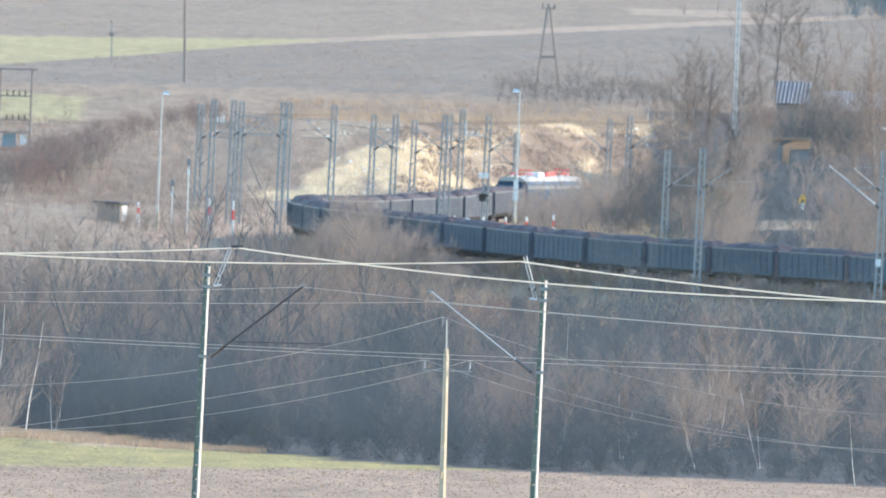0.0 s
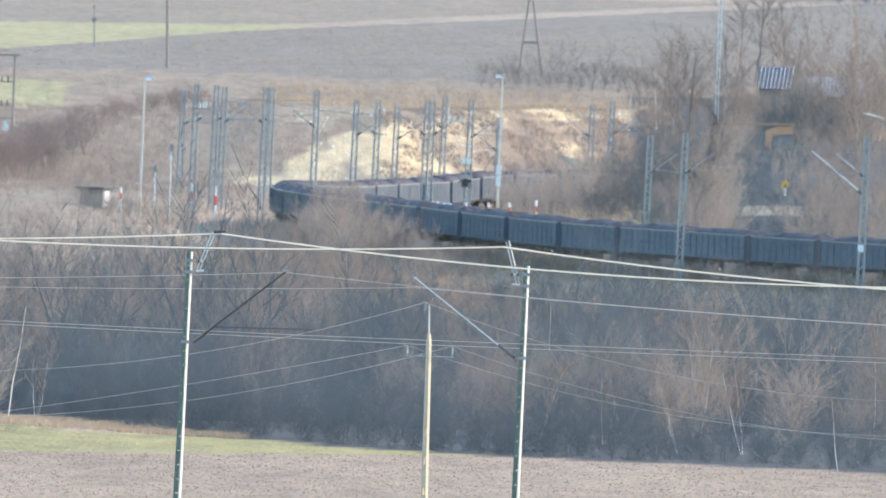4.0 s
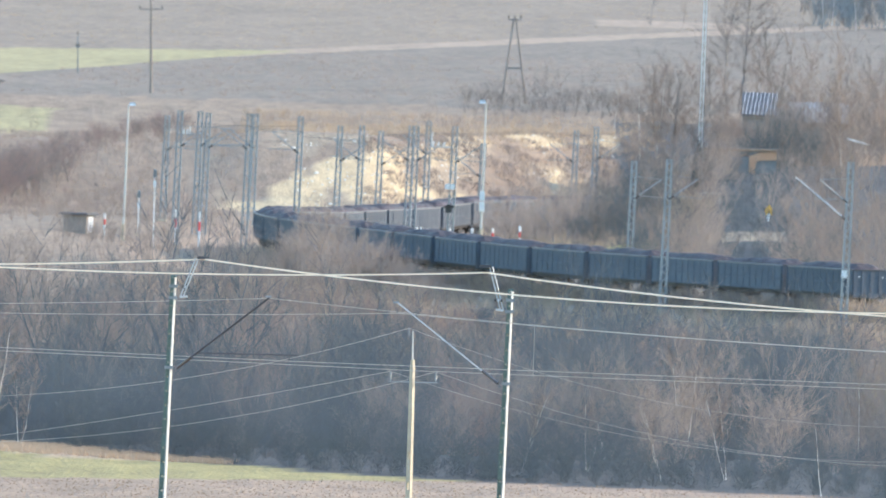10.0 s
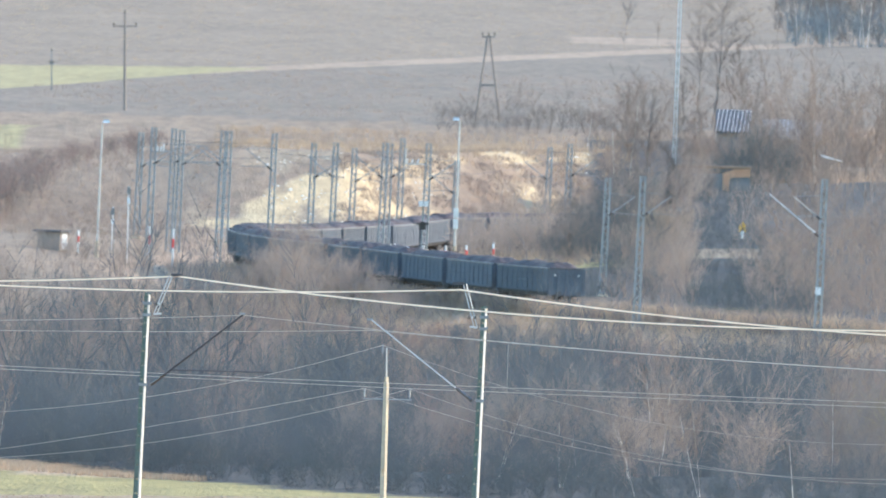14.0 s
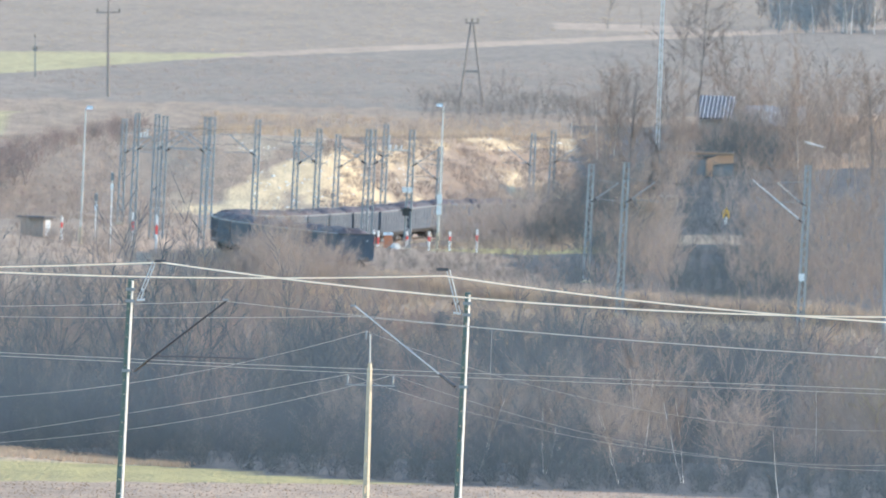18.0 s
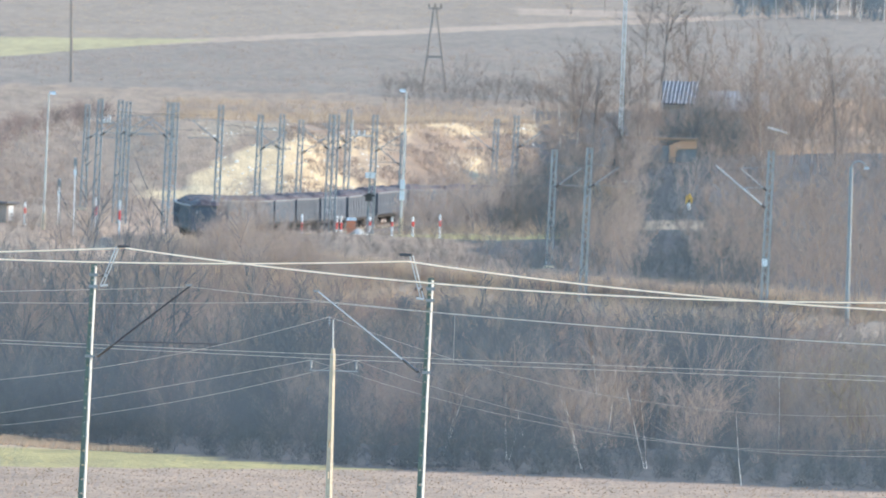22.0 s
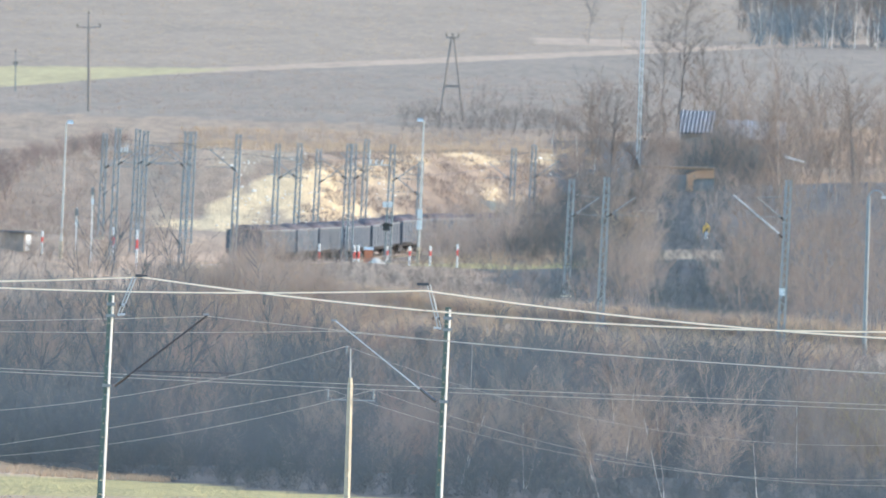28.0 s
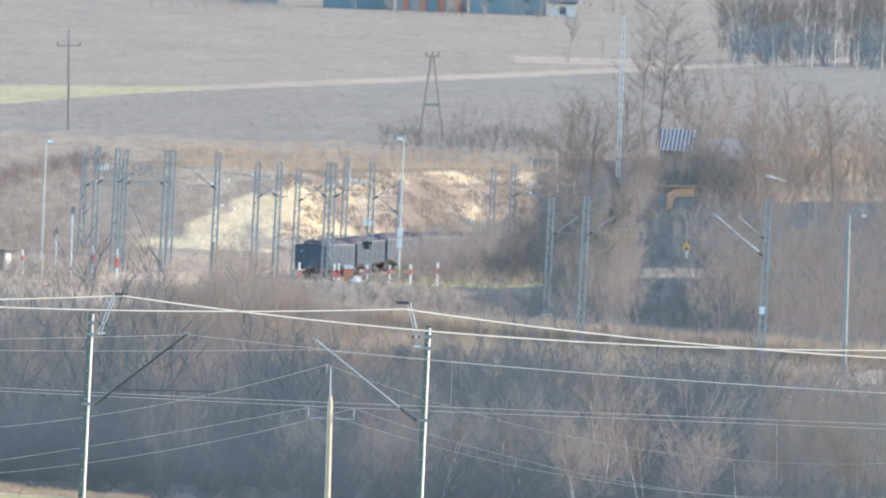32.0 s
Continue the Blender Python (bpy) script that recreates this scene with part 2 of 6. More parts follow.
for _s in range(-1, -261, -1):
    _h = radians(ramp(_s + 0.5, HEADING))
    _x, _y = _x - math.sin(_h), _y - math.cos(_h)
    LINE[_s] = (_x, _y)


def rail_z(s):
    return 0.45 * smooth01((s - 50) / 80) - 0.95 * smooth01((s - 195) / 95) + 0.45 * smooth01((s - 325) / 30)


def on_line(s):
    s = min(899.0, max(-259.0, s))
    i = math.floor(s)
    (ax, ay), (bx, by) = LINE[i], LINE[i + 1]
    return ax + (bx - ax) * (s - i), ay + (by - ay) * (s - i), rail_z(s)


LINE_BY_Y = sorted((y, x, s) for s, (x, y) in LINE.items())
LINE_YS = np.array([r[0] for r in LINE_BY_Y])
LINE_XS = np.array([r[1] for r in LINE_BY_Y])
LINE_SS = np.array([float(r[2]) for r in LINE_BY_Y])


def line_pose(s, half=4.5):
    """Pose of a vehicle on two bogies whose middle stands at s; its x axis points ahead."""
    a, b = Vector(on_line(s - half)), Vector(on_line(s + half))
    d = (b - a).normalized()
    side = Vector((0, 0, 1)).cross(d).normalized()
    up = d.cross(side)
    m = Matrix((d, side, up)).transposed().to_4x4()
    m.translation = (a + b) / 2
    return m


# ---- the land ----
PROFILE = [(-400, 34), (0, 31.3), (60, 28), (300, 12.5), (480, 10.5), (905, 10.5), (950, 8.8), (1100, 3.0), (1400, -1.5),
           (1700, -4.0), (1850, -4.5), (1940, -2.4), (2030, 1.0), (2200, 1.0)]
BEYOND = [(2200, 0.0), (2420, 10.2), (2700, 12.7), (3000, 15.6), (3480, 20.3), (3750, 22.8), (4300, 46), (5000, 95)]


def toe(x):
    return 2222 + max(0.0, x + 4) * 2.9 if x < 60 else 2408


def land(x, y):
    z = ramp(y, PROFILE)
    # hill with the wood to the side of the line
    if y > 1880:
        z += 6.8 * smooth01((x - 16) / 16) * smooth01((y - 1960) / 320) * (1 - smooth01((y - 2330) / 90))
    # sand bank and the rising fields
    b = toe(x)
    if y > b:
        top = 8.2 - 1.4 * smooth01((-13.5 - x) / 14)
        t = (y - b) / 62
        bank = z + (top - z) * (smooth01(t) * 0.6 + 0.4 * min(1, t))
        far = ramp(y, BEYOND)
        z = max(bank, far) if y > b + 62 else bank
    # embankment and cutting of the line
    if 1600 < y < 3000:
        lx = float(np.interp(y, LINE_YS, LINE_XS))
        e = abs(x - lx)
        bed = rail_z(float(np.interp(y, LINE_YS, LINE_SS))) - 0.95
        if x > lx and y < 2060:
            z = max(z, bed)
            z = bed + (z - bed) * smooth01((e - 4) / 9)
        else:
            z = bed + (z - bed) * smooth01((e - 3.6) / 22)
    if 880 < y < 2400:
        z += 0.25 * noise.noise((x * 0.12, y * 0.05, 0.0))
    return z


def stations(a, b, step):
    return [a + step * i for i in range(int((b - a) / step))]


GX = ([-2600, -1600, -900, -500, -300, -200, -150, -120, -100] + stations(-85, 85, 1.1) + [85, 100, 120, 150, 200, 300, 500, 900, 1600, 2600])
GY = (stations(-400, 0, 80) + stations(0, 480, 40) + stations(480, 760, 20) + stations(760, 930, 2.5) + stations(930, 1800, 12)
      + stations(1800, 2400, 3) + stations(2400, 3200, 7) + stations(3200, 4000, 20) + stations(4000, 5200, 100) + [5200])


def field_edge(x):
    return 868 + max(0.0, -x) * 1.7 - max(0.0, x) * 0.6


def zone(x, y):
    wob = 5 * noise.noise((x * 0.05, y * 0.02, 3.0))
    edge = field_edge(x)
    if y < edge - 1.5:
        if x < 2 and 848 + (x + 17) * 0.85 + wob * 0.7 < y < edge - 1 - 9 * smooth01((-7 - x) / 8) + wob * 0.3:
            return 1
        return 2 if y > 866 and x < -6 else 0
    lx = float(np.interp(y, LINE_YS, LINE_XS))
    e = x - lx
    if y < 1835:
        return 2 if y > 1790 and -30 < e < 12 else 3
    # shade on the hill slope, painted with the dark tint
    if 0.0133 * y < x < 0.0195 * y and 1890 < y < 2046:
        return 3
    if 2050 < y < 2068 and 27.2 < x < 34.2:
        return 5
    if y < 2480 and abs(e) < 2.6:
        return 9
    b = toe(x)
    if y < b:
        if 2040 < y < 2075 and 6 < x < 22:
            return 1
        return 2 if -14 < e < 6 else 11 if e < 24 else 3
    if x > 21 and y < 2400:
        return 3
    if y < b + 90:
        n = noise.noise((x * 0.16, y * 0.045, 7.0)) + 0.5 * noise.noise((x * 0.5, y * 0.12, 2.0))
        t = (y - b) / 62
        if -20 < x < -4:      # loose sand at the end of the bank
            if land(x, y) < ramp(x, [(-20, 0.9), (-15, 2.4), (-11.5, 5.0), (-8, 6.3), (-4, 6.0)]) + 0.8 * n:
                return 4 if n > -0.12 - 0.03 * (-8 - x) else 5
            return 5 if n > 0.1 else 11
        if 0.8 < t < 1.05 and 4 < x < 24 and n > -0.25:
            return 4
        if x > -20 and t < 0.85:
            thr = ramp(x, [(-4, 0.02), (2, 0.32), (8, 0.48)])
            return 4 if n > thr else 5 if n > thr - 0.42 else 11
        return 11
    if y < 2420:
        return 7 if x < -38 and y < 2395 and y > 2330 else 11
    if y < 2790 and x < -14:
        lo, hi = 2500 + (x + 52) * 6.6, 2712 + (x + 52) * 1.1
        if lo < y < hi:
            return 7
    mid = 2735 + (x + 17) * 4.4
    if mid - 16 < y < mid + 22 and x > -60:
        return 8
    if y < mid:
        return 10
    if 3020 < y < 3075 and 24 < x < 44:
        return 8
    return 6


# mean colour of each kind of land; 3 has the wood's shade put in
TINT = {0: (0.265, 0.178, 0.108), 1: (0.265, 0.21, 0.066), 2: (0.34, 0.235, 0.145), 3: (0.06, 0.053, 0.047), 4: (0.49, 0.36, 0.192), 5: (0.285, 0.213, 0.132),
        6: (0.213, 0.158, 0.105), 7: (0.3, 0.245, 0.11), 8: (0.31, 0.222, 0.147), 9: (0.14, 0.12, 0.105), 10: (0.176, 0.134, 0.094), 11: (0.235, 0.166, 0.104)}


def build_ground():
    sh, tint = Shape(), []
    for y in GY:
        for x in GX:
            sh.v.append((x, y, land(x, y)))
            w = 1.2 * noise.noise((x * 0.4, y * 0.11, 11.0))
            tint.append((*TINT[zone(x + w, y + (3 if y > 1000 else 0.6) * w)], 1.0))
    nx = len(GX)
    for j in range(len(GY) - 1):
        for i in range(nx - 1):
            a = j * nx + i
            sh.f.append((a, a + 1, a + nx + 1, a + nx))
            sh.m.append(0)
    me = sh.mesh("ground", M_GROUND, smooth=True)
    me.color_attributes.new("land", "FLOAT_COLOR", "POINT").data.foreach_set("color", np.array(tint, dtype=np.float32).ravel())
    tagged(new("ground", me), "rolling farmland with ploughed soil, crops, dry grass and a sand bank", "ground", kind="structure")


build_ground()


def rubble():
    sh = Shape()
    c = random.Random(8)
    for k in range(620):
        x = c.uniform(-13, 22)
        y = toe(x) + c.uniform(2, 60)
        if zone(x, y) not in (4, 5):
            continue
        z, r = land(x, y), c.uniform(0.05, 0.19) * (1.4 if c.random() < 0.1 else 1)
        i = len(sh.v)
        sh.v += [(x - r * c.uniform(0.8, 1.4), y, z - 0.04), (x, y - r, z - 0.04), (x + r * c.uniform(0.8, 1.4), y, z - 0.04), (x, y + r, z - 0.04),
                 (x + c.uniform(-0.5, 0.2) * r, y - 0.3 * r, z + r * c.uniform(0.6, 1.0)), (x + c.uniform(0.1, 0.6) * r, y + 0.2 * r, z + r * c.uniform(0.5, 0.9))]
        sh.f += [(i, i + 1, i + 4), (i + 1, i + 5, i + 4), (i + 1, i + 2, i + 5), (i + 2, i + 3, i + 5), (i + 3, i + 4, i + 5), (i + 3, i, i + 4)]
        sh.m += [0] * 6
    tagged(new("rubble", sh.mesh("rubble", M_RUBBLE)), "pale limestone rubble scattered over the sandy bank", "rubble", kind="stuff")


rubble()


# ---- track ----
def build_track():
    for side, name in ((-0.75, "rail"), (0.75, "rail")):
        sh = Shape()
        for k, s in enumerate(range(-140, 470, 6)):
            m = line_pose(s, 2.0)
            i = len(sh.v)
            for dy, dz in ((-0.07, -0.17), (0.07, -0.17), (0.036, 0.0), (-0.036, 0.0)):
                sh.v.append(tuple(m @ Vector((0, side + dy, dz))))
            if k:
                for c in range(4):
                    d = (c + 1) % 4
                    sh.f.append((i - 4 + c, i - 4 + d, i + d, i + c))
                    sh.m.append(0)
        tagged(new(name, sh.mesh("rail", M_RAIL)), "rusty steel running rail on dark ballast", "rail", "running rails", "structure")
    sh = Shape()
    for k in range(0, 900):
        m = line_pose(-140 + k * 0.66, 1.5)
        i = len(sh.v)
        for z in (-0.75 + 0.35, -0.17):
            for x, y in ((-0.13, -1.3), (0.13, -1.3), (0.13, 1.3), (-0.13, 1.3)):
                sh.v.append(tuple(m @ Vector((x, y, z))))
        sh.f += [(i + 4, i + 5, i + 6, i + 7), (i, i + 1, i + 5, i + 4), (i + 1, i + 2, i + 6, i + 5), (i + 2, i + 3, i + 7, i + 6), (i + 3, i, i + 4, i + 7)]
        sh.m += [0] * 5
    tagged(new("sleepers", sh.mesh("sleepers", M_CONCRETE)), "grey concrete sleepers under the running rails", "sleepers", kind="stuff")
    sh = Shape()
    for k, s in enumerate(range(-150, 480, 5)):
        m = line_pose(s, 2.0)
        i = len(sh.v)
        for y, z in ((-3.2, -0.95), (-1.7, -0.3), (1.7, -0.3), (3.2, -0.95)):
            sh.v.append(tuple(m @ Vector((0, y, z))))
        if k:
            for c in range(3):
                sh.f.append((i - 4 + c, i - 4 + c + 1, i + c + 1, i + c))
                sh.m.append(0)
    tagged(new("ballast", sh.mesh("ballast", M_BALLAST)), "grey stone ballast bed of the railway line", "ballast", kind="structure")


build_track()


# ---- the coal train ----
WAGON, LOCO = 14.04, 19.5


def wheelset_mesh():
    sh = Shape()
    for y in (-0.75, 0.75):
        sh.tube((0, y - 0.065, 0), (0, y + 0.065, 0), 0.46, n=14)
    sh.tube((0, -1.0, 0), (0, 1.0, 0), 0.08, n=6)
    return sh.mesh("wheelset", M_BOGIE)


def bogie_mesh():
    sh = Shape()
    for y in (-1.02, 1.02):
        sh.box(-1.25, 1.25, y - 0.08, y + 0.08, 0.42, 0.62)
        sh.box(-0.4, 0.4, y - 0.1, y + 0.1, 0.28, 0.72)
        for x in (-0.9, 0.9):
            sh.box(x - 0.17, x + 0.17, y - 0.12, y + 0.12, 0.3, 0.62)
    sh.box(-0.25, 0.25, -1.0, 1.0, 0.5, 0.85)
    return sh.mesh("bogie", M_BOGIE)


ME_WHEELS, ME_BOGIE = wheelset_mesh(), bogie_mesh()


def buffer_mesh():
    sh = Shape().tube((0, 0, 0), (0.35, 0, 0), 0.1, n=8)
    sh.tube((0.35, 0, 0), (0.62, 0, 0), 0.07, n=8)
    sh.tube((0.6, 0, 0), (0.65, 0, 0), 0.24, n=12)
    return sh.mesh("buffer", M_BOGIE)


ME_BUFFER = buffer_mesh()


def wagon_meshes():
    L, B = 6.4, 1.62
    floor = Shape().box(-L, L, -B + 0.1, B - 0.1, 1.0, 1.2)
    floor.box(-L, L, -0.35, 0.35, 0.82, 1.0)
    for y in (-1.2, 1.2):
        floor.box(-L, L, y - 0.08, y + 0.08, 0.8, 1.0)
    side = Shape().box(-L, L, -0.03, 0.03, 1.2, 3.1)
    side.box(-L, L, -0.09, 0.06, 1.15, 1.3)
    end = Shape().box(-0.03, 0.03, -B, B, 1.2, 3.1)
    end.box(-0.06, 0.12, -B, B, 0.9, 1.25)
    coals = []
    for var in range(3):
        sh = Shape()
        nx, ny = 27, 8
        for i in range(nx):
            for j in range(ny):
                x, y = -L + 0.05 + (2 * L - 0.1) * i / (nx - 1), (-B + 0.06) + (2 * B - 0.12) * j / (ny - 1)
                edge = min(1, (L - abs(x)) / 1.4) * min(1, (B - abs(y)) / 0.7)
                h = 2.95 + 0.72 * edge * (0.86 + 0.09 * math.sin(x * 0.95 + var)) + 0.16 * noise.noise((x * 1.7, y * 1.7, var * 5.0))
                sh.v.append((x, y, h))
        for i in range(nx - 1):
            for j in range(ny - 1):
                a = i * ny + j
                sh.f.append((a, a + ny, a + ny + 1, a + 1))
                sh.m.append(0)
        coals.append(sh.mesh("coal_load", M_COAL))
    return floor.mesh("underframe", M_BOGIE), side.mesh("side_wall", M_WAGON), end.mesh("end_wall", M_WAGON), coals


ME_FLOOR, ME_SIDE, ME_END, ME_COALS = wagon_meshes()
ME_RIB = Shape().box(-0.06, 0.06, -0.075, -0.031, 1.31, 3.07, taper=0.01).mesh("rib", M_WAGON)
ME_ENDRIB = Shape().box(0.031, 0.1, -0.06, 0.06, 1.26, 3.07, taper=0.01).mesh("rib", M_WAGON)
ME_RIM = Shape().box(-6.42, 6.42, -0.1, 0.07, 3.1, 3.22).mesh("top_rim", M_RIM)
ME_ENDRIM = Shape().box(-0.06, 0.1, -1.55, 1.55, 3.1, 3.22).mesh("top_rim", M_BOGIE)
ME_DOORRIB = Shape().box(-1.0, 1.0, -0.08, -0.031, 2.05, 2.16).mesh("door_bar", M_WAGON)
TRAIN = []


def make_wagon(n):
    w = thing("coal_wagon", pose(0, 0, 0), "dark grimy open bogie wagon heaped with coal", "freight wagon", "wagons of the coal train")
    part("underframe", ME_FLOOR, None, w)
    for y, r in ((-1.62, 0), (1.62, 180)):
        wall = part("side_wall", ME_SIDE, None, w, at=pose(0, y, 0, 0, 0, r))
        for k in range(11):
            part("rib", ME_RIB, None, wall, at=pose(-6.34 + k * 1.268, 0, 0))
        part("top_rim", ME_RIM, None, wall)
        for k in (1, 3, 5, 7, 9):
            part("door_bar", ME_DOORRIB, None, wall, at=pose(-6.34 + k * 1.268, 0, 0))
    for x, r in ((6.4, 0), (-6.4, 180)):
        wall = part("end_wall", ME_END, None, w, at=pose(x, 0, 0, 0, 0, r))
        part("top_rim", ME_ENDRIM, None, wall)
        for y in (-1.5, -0.75, 0.0, 0.75, 1.5):
            part("rib", ME_ENDRIB, None, wall, at=pose(0, y, 0))
    part("coal_load", ME_COALS[n % 3], None, w, "heaped reddish-black coal")
    for x in (-4.5, 4.5):
        b = part("bogie", ME_BOGIE, None, w, at=pose(x, 0, 0))
        for dx in (-0.9, 0.9):
            part("wheelset", ME_WHEELS, None, b, at=pose(dx, 0, 0.46))
    for x, r in ((6.4, 0), (-6.4, 180)):
        for y in (-0.88, 0.88):
            part("buffer", ME_BUFFER, None, w, at=pose(x, y, 1.06, 0, 0, r))
    if n == 0:      # tail of the train
        for y in (-1.05, 1.05):
            part("tail_lamp", Shape().tube((-6.42, y, 2.6), (-6.5, y, 2.6), 0.07, n=10), M_PORCELAIN, w, "small pale tail lamp")
    return w


def make_loco():
    lo = thing("electric_locomotive", pose(0, 0, 0), "blue electric locomotive with pale roof and red roof gear", "locomotive", "wagons of the coal train")
    body = Shape().prism([(-1.5, 1.15), (1.5, 1.15), (1.5, 3.3), (1.32, 3.62), (-1.32, 3.62), (-1.5, 3.3)], -7.4, 7.4)
    body.v = [(y, x, z) for x, y, z in body.v]
    for sgn in (-1, 1):      # sloping cab fronts
        body.box(min(sgn * 7.4, sgn * 8.2), max(sgn * 7.4, sgn * 8.2), -1.46, 1.46, 1.15, 3.3, taper=0.12)
    part("body", body, M_LOCOBLUE, lo)
    roof = Shape().prism([(-1.36, 3.63), (1.36, 3.63), (1.1, 3.92), (0.7, 4.02), (-0.7, 4.02), (-1.1, 3.92)], -7.6, 7.6)
    roof.v = [(y, x, z) for x, y, z in roof.v]
    part("roof", roof, M_LOCOGREY, lo, "pale grey ribbed roof")
    belt = Shape()
    for y in (-1.515, 1.515):
        belt.box(-7.3, 7.3, y - 0.015, y + 0.015, 2.95, 3.25)
    part("side_band", belt, M_STEEL, lo, "pale band along the side")
    part("underframe", Shape().box(-8.1, 8.1, -1.45, 1.45, 0.75, 1.15), M_BOGIE, lo)
    for sgn in (-1, 1):
        x = sgn * 8.19
        part("windscreen", Shape().box(x - 0.03, x + 0.03, -1.2, 1.2, 2.35, 3.0), M_GLASS, lo, "dark cab windscreen")
        for y in (-1.05, 1.05):
            part("headlight", Shape().tube((x - 0.02 * sgn, y, 1.75), (x + 0.07 * sgn, y, 1.75), 0.14, n=10), M_LAMPGLASS, lo)
            part("buffer", ME_BUFFER, None, lo, at=pose(sgn * 8.1, y * 0.84, 1.06, 0, 0, 0 if sgn > 0 else 180))
        b = part("bogie", ME_BOGIE, None, lo, at=pose(sgn * 4.5, 0, 0) @ Matrix.Diagonal((1.3, 1, 1, 1)))
        for dx in (-1.0, 1.0):
            part("wheelset", ME_WHEELS, None, b, at=pose(dx, 0, 0.5))
        pan = Shape()
        px = sgn * 5.0
        for y in (-0.7, 0.7):
            pan.tube((px - 1.0, y, 4.25), (px + 1.0, y, 4.25), 0.05)
            pan.tube((px - 0.9, y, 4.25), (px + 0.9, y * 0.6, 4.55), 0.035)
        pan.tube((px + 0.9, -0.8, 4.6), (px + 0.9, 0.8, 4.6), 0.05)
        pan.tube((px - 1.0, -0.7, 4.25), (px - 1.0, 0.7, 4.25), 0.05)
        pan.tube((px + 1.0, -0.7, 4.25), (px + 1.0, 0.7, 4.25), 0.05)
        part("pantograph", pan, M_RED, lo, "folded red pantograph")
        for dx in (-0.9, 0.9):
            for y in (-0.6, 0.6):
                part("insulator", Shape().tube((px + dx, y, 4.0), (px + dx, y, 4.24), 0.1, n=8), M_WHITE, lo, "white roof insulator")
    part("roof_box", Shape().box(-2.2, -0.6, -0.7, 0.7, 4.0, 4.4, taper=0.06), M_WHITE, lo, "white equipment box on the roof")
    part("roof_box", Shape().box(0.3, 2.6, -0.6, 0.6, 4.0, 4.38, taper=0.06), M_RED, lo, "red equipment box on the roof")
    for ob in lo.children:
        ob.matrix_basis = Matrix.Diagonal((1.14, 1.05, 1.1, 1)) @ ob.matrix_basis
    return lo


SPEED, TAIL0 = 14.6, -150.0     # metres a second; place of the train's tail on the line at the start
N_WAGONS = 36
for n in range(N_WAGONS):
    TRAIN.append((make_wagon(n), TAIL0 + WAGON * (n + 0.5)))
TRAIN.append((make_loco(), TAIL0 + WAGON * N_WAGONS + LOCO / 2))


# ---- masts, lamps and wires ----
def lattice_mast_shape(h, w0=0.52, w1=0.4):
    """Two channel legs with zigzag lacing on both faces."""
    sh = Shape()
    for sx in (-1, 1):
        sh.tube((sx * w0 / 2, 0, 0), (sx * w1 / 2, 0, h), 0.115, 0.105, n=4)
    n = int(h / 0.55)
    for k in range(n):
        a, b = k / n, (k + 1) / n
        wa, wb = (w0 + (w1 - w0) * a) / 2, (w0 + (w1 - w0) * b) / 2
        s = 1 if k % 2 else -1
        for y in (-0.07, 0.07):
            sh.tube((s * wa, y, a * h), (-s * wb, y, b * h), 0.034, n=3)
    sh.box(-w1 / 2 - 0.1, w1 / 2 + 0.1, -0.1, 0.1, h - 0.05, h + 0.02)
    return sh


ME_MAST = {h: lattice_mast_shape(h).mesh("mast_body", M_STEEL) for h in (9.0, 10.0, 11.0, 12.0)}
ME_FOOT = Shape().box(-0.45, 0.45, -0.45, 0.45, -0.6, 0.25, taper=0.08).mesh("footing", M_CONCRETE)


def far_mast(x, y, top, reach=-1, turn=0.0, bracket=True, lean=1.2):
    z = land(x, y)
    h = min(ME_MAST, key=lambda k: abs(k - (top - z)))
    z = min(z, top - h) if top - h - z < 0.2 else z
    m = thing("catenary_mast", pose(x, y, z, 0, lean, turn), "grey-blue lattice steel catenary mast beside the track", "catenary mast", "masts of the station")
    stretch = max(0.8, (top - z) / h)
    part("mast_body", ME_MAST[h], None, m, at=Matrix.Diagonal((1, 1, stretch, 1)))
    part("footing", ME_FOOT, None, m)
    h = h * stretch
    if bracket:
        arm = Shape().tube((0, 0, h - 3.4), (reach * 2.6, 0, h - 1.5), 0.05, n=5)
        arm.tube((0, 0, h - 1.3), (reach * 2.6, 0, h - 1.5), 0.03, n=4)
        part("cantilever", arm, M_STEEL, m)
        part("steady_arm", Shape().tube((reach * 0.5, 0, h - 3.0), (reach * 3.0, 0, h - 3.1), 0.035, n=4), M_STEEL, m)
        part("insulator", Shape().tube((reach * 0.12, 0, h - 3.3), (reach * 0.55, 0, h - 3.0), 0.09, n=6), M_DARKPORC, m, "brown cantilever insulator")
    return m


# place on the ground, height of the top, side of the cantilever
FAR_MASTS = [(-23.7, 2160, 10.9, 1), (-21.7, 2080, 12.2, 1), (-20.4, 2140, 11.6, 1), (-19.7, 2145, 11.4, 1), (-15.6, 2120, 11.7, -1),
             (-15.4, 2180, 11.1, -1), (-10.5, 2060, 12.2, -1), (-7.1, 2130, 10.7, 1), (-5.1, 2160, 10.5, -1), (-3.3, 2200, 9.6, 1),
             (-0.4, 2140, 10.8, -1), (0.1, 2150, 10.7, 1), (1.4, 2240, 10.3, -1), (3.6, 2050, 11.8, 1), (6.7, 2200, 8.7, -1),
             (16.3, 2280, 9.4, -1), (18.4, 2290, 9.7, 1), (19.3, 1985, 9.9, 1), (21.0, 1868, 11.5, 1), (35.3, 1832, 12.1, -1)]
for x, y, top, reach in FAR_MASTS:
    far_mast(x, y, top, reach, turn=-8 if y > 2000 else 18)


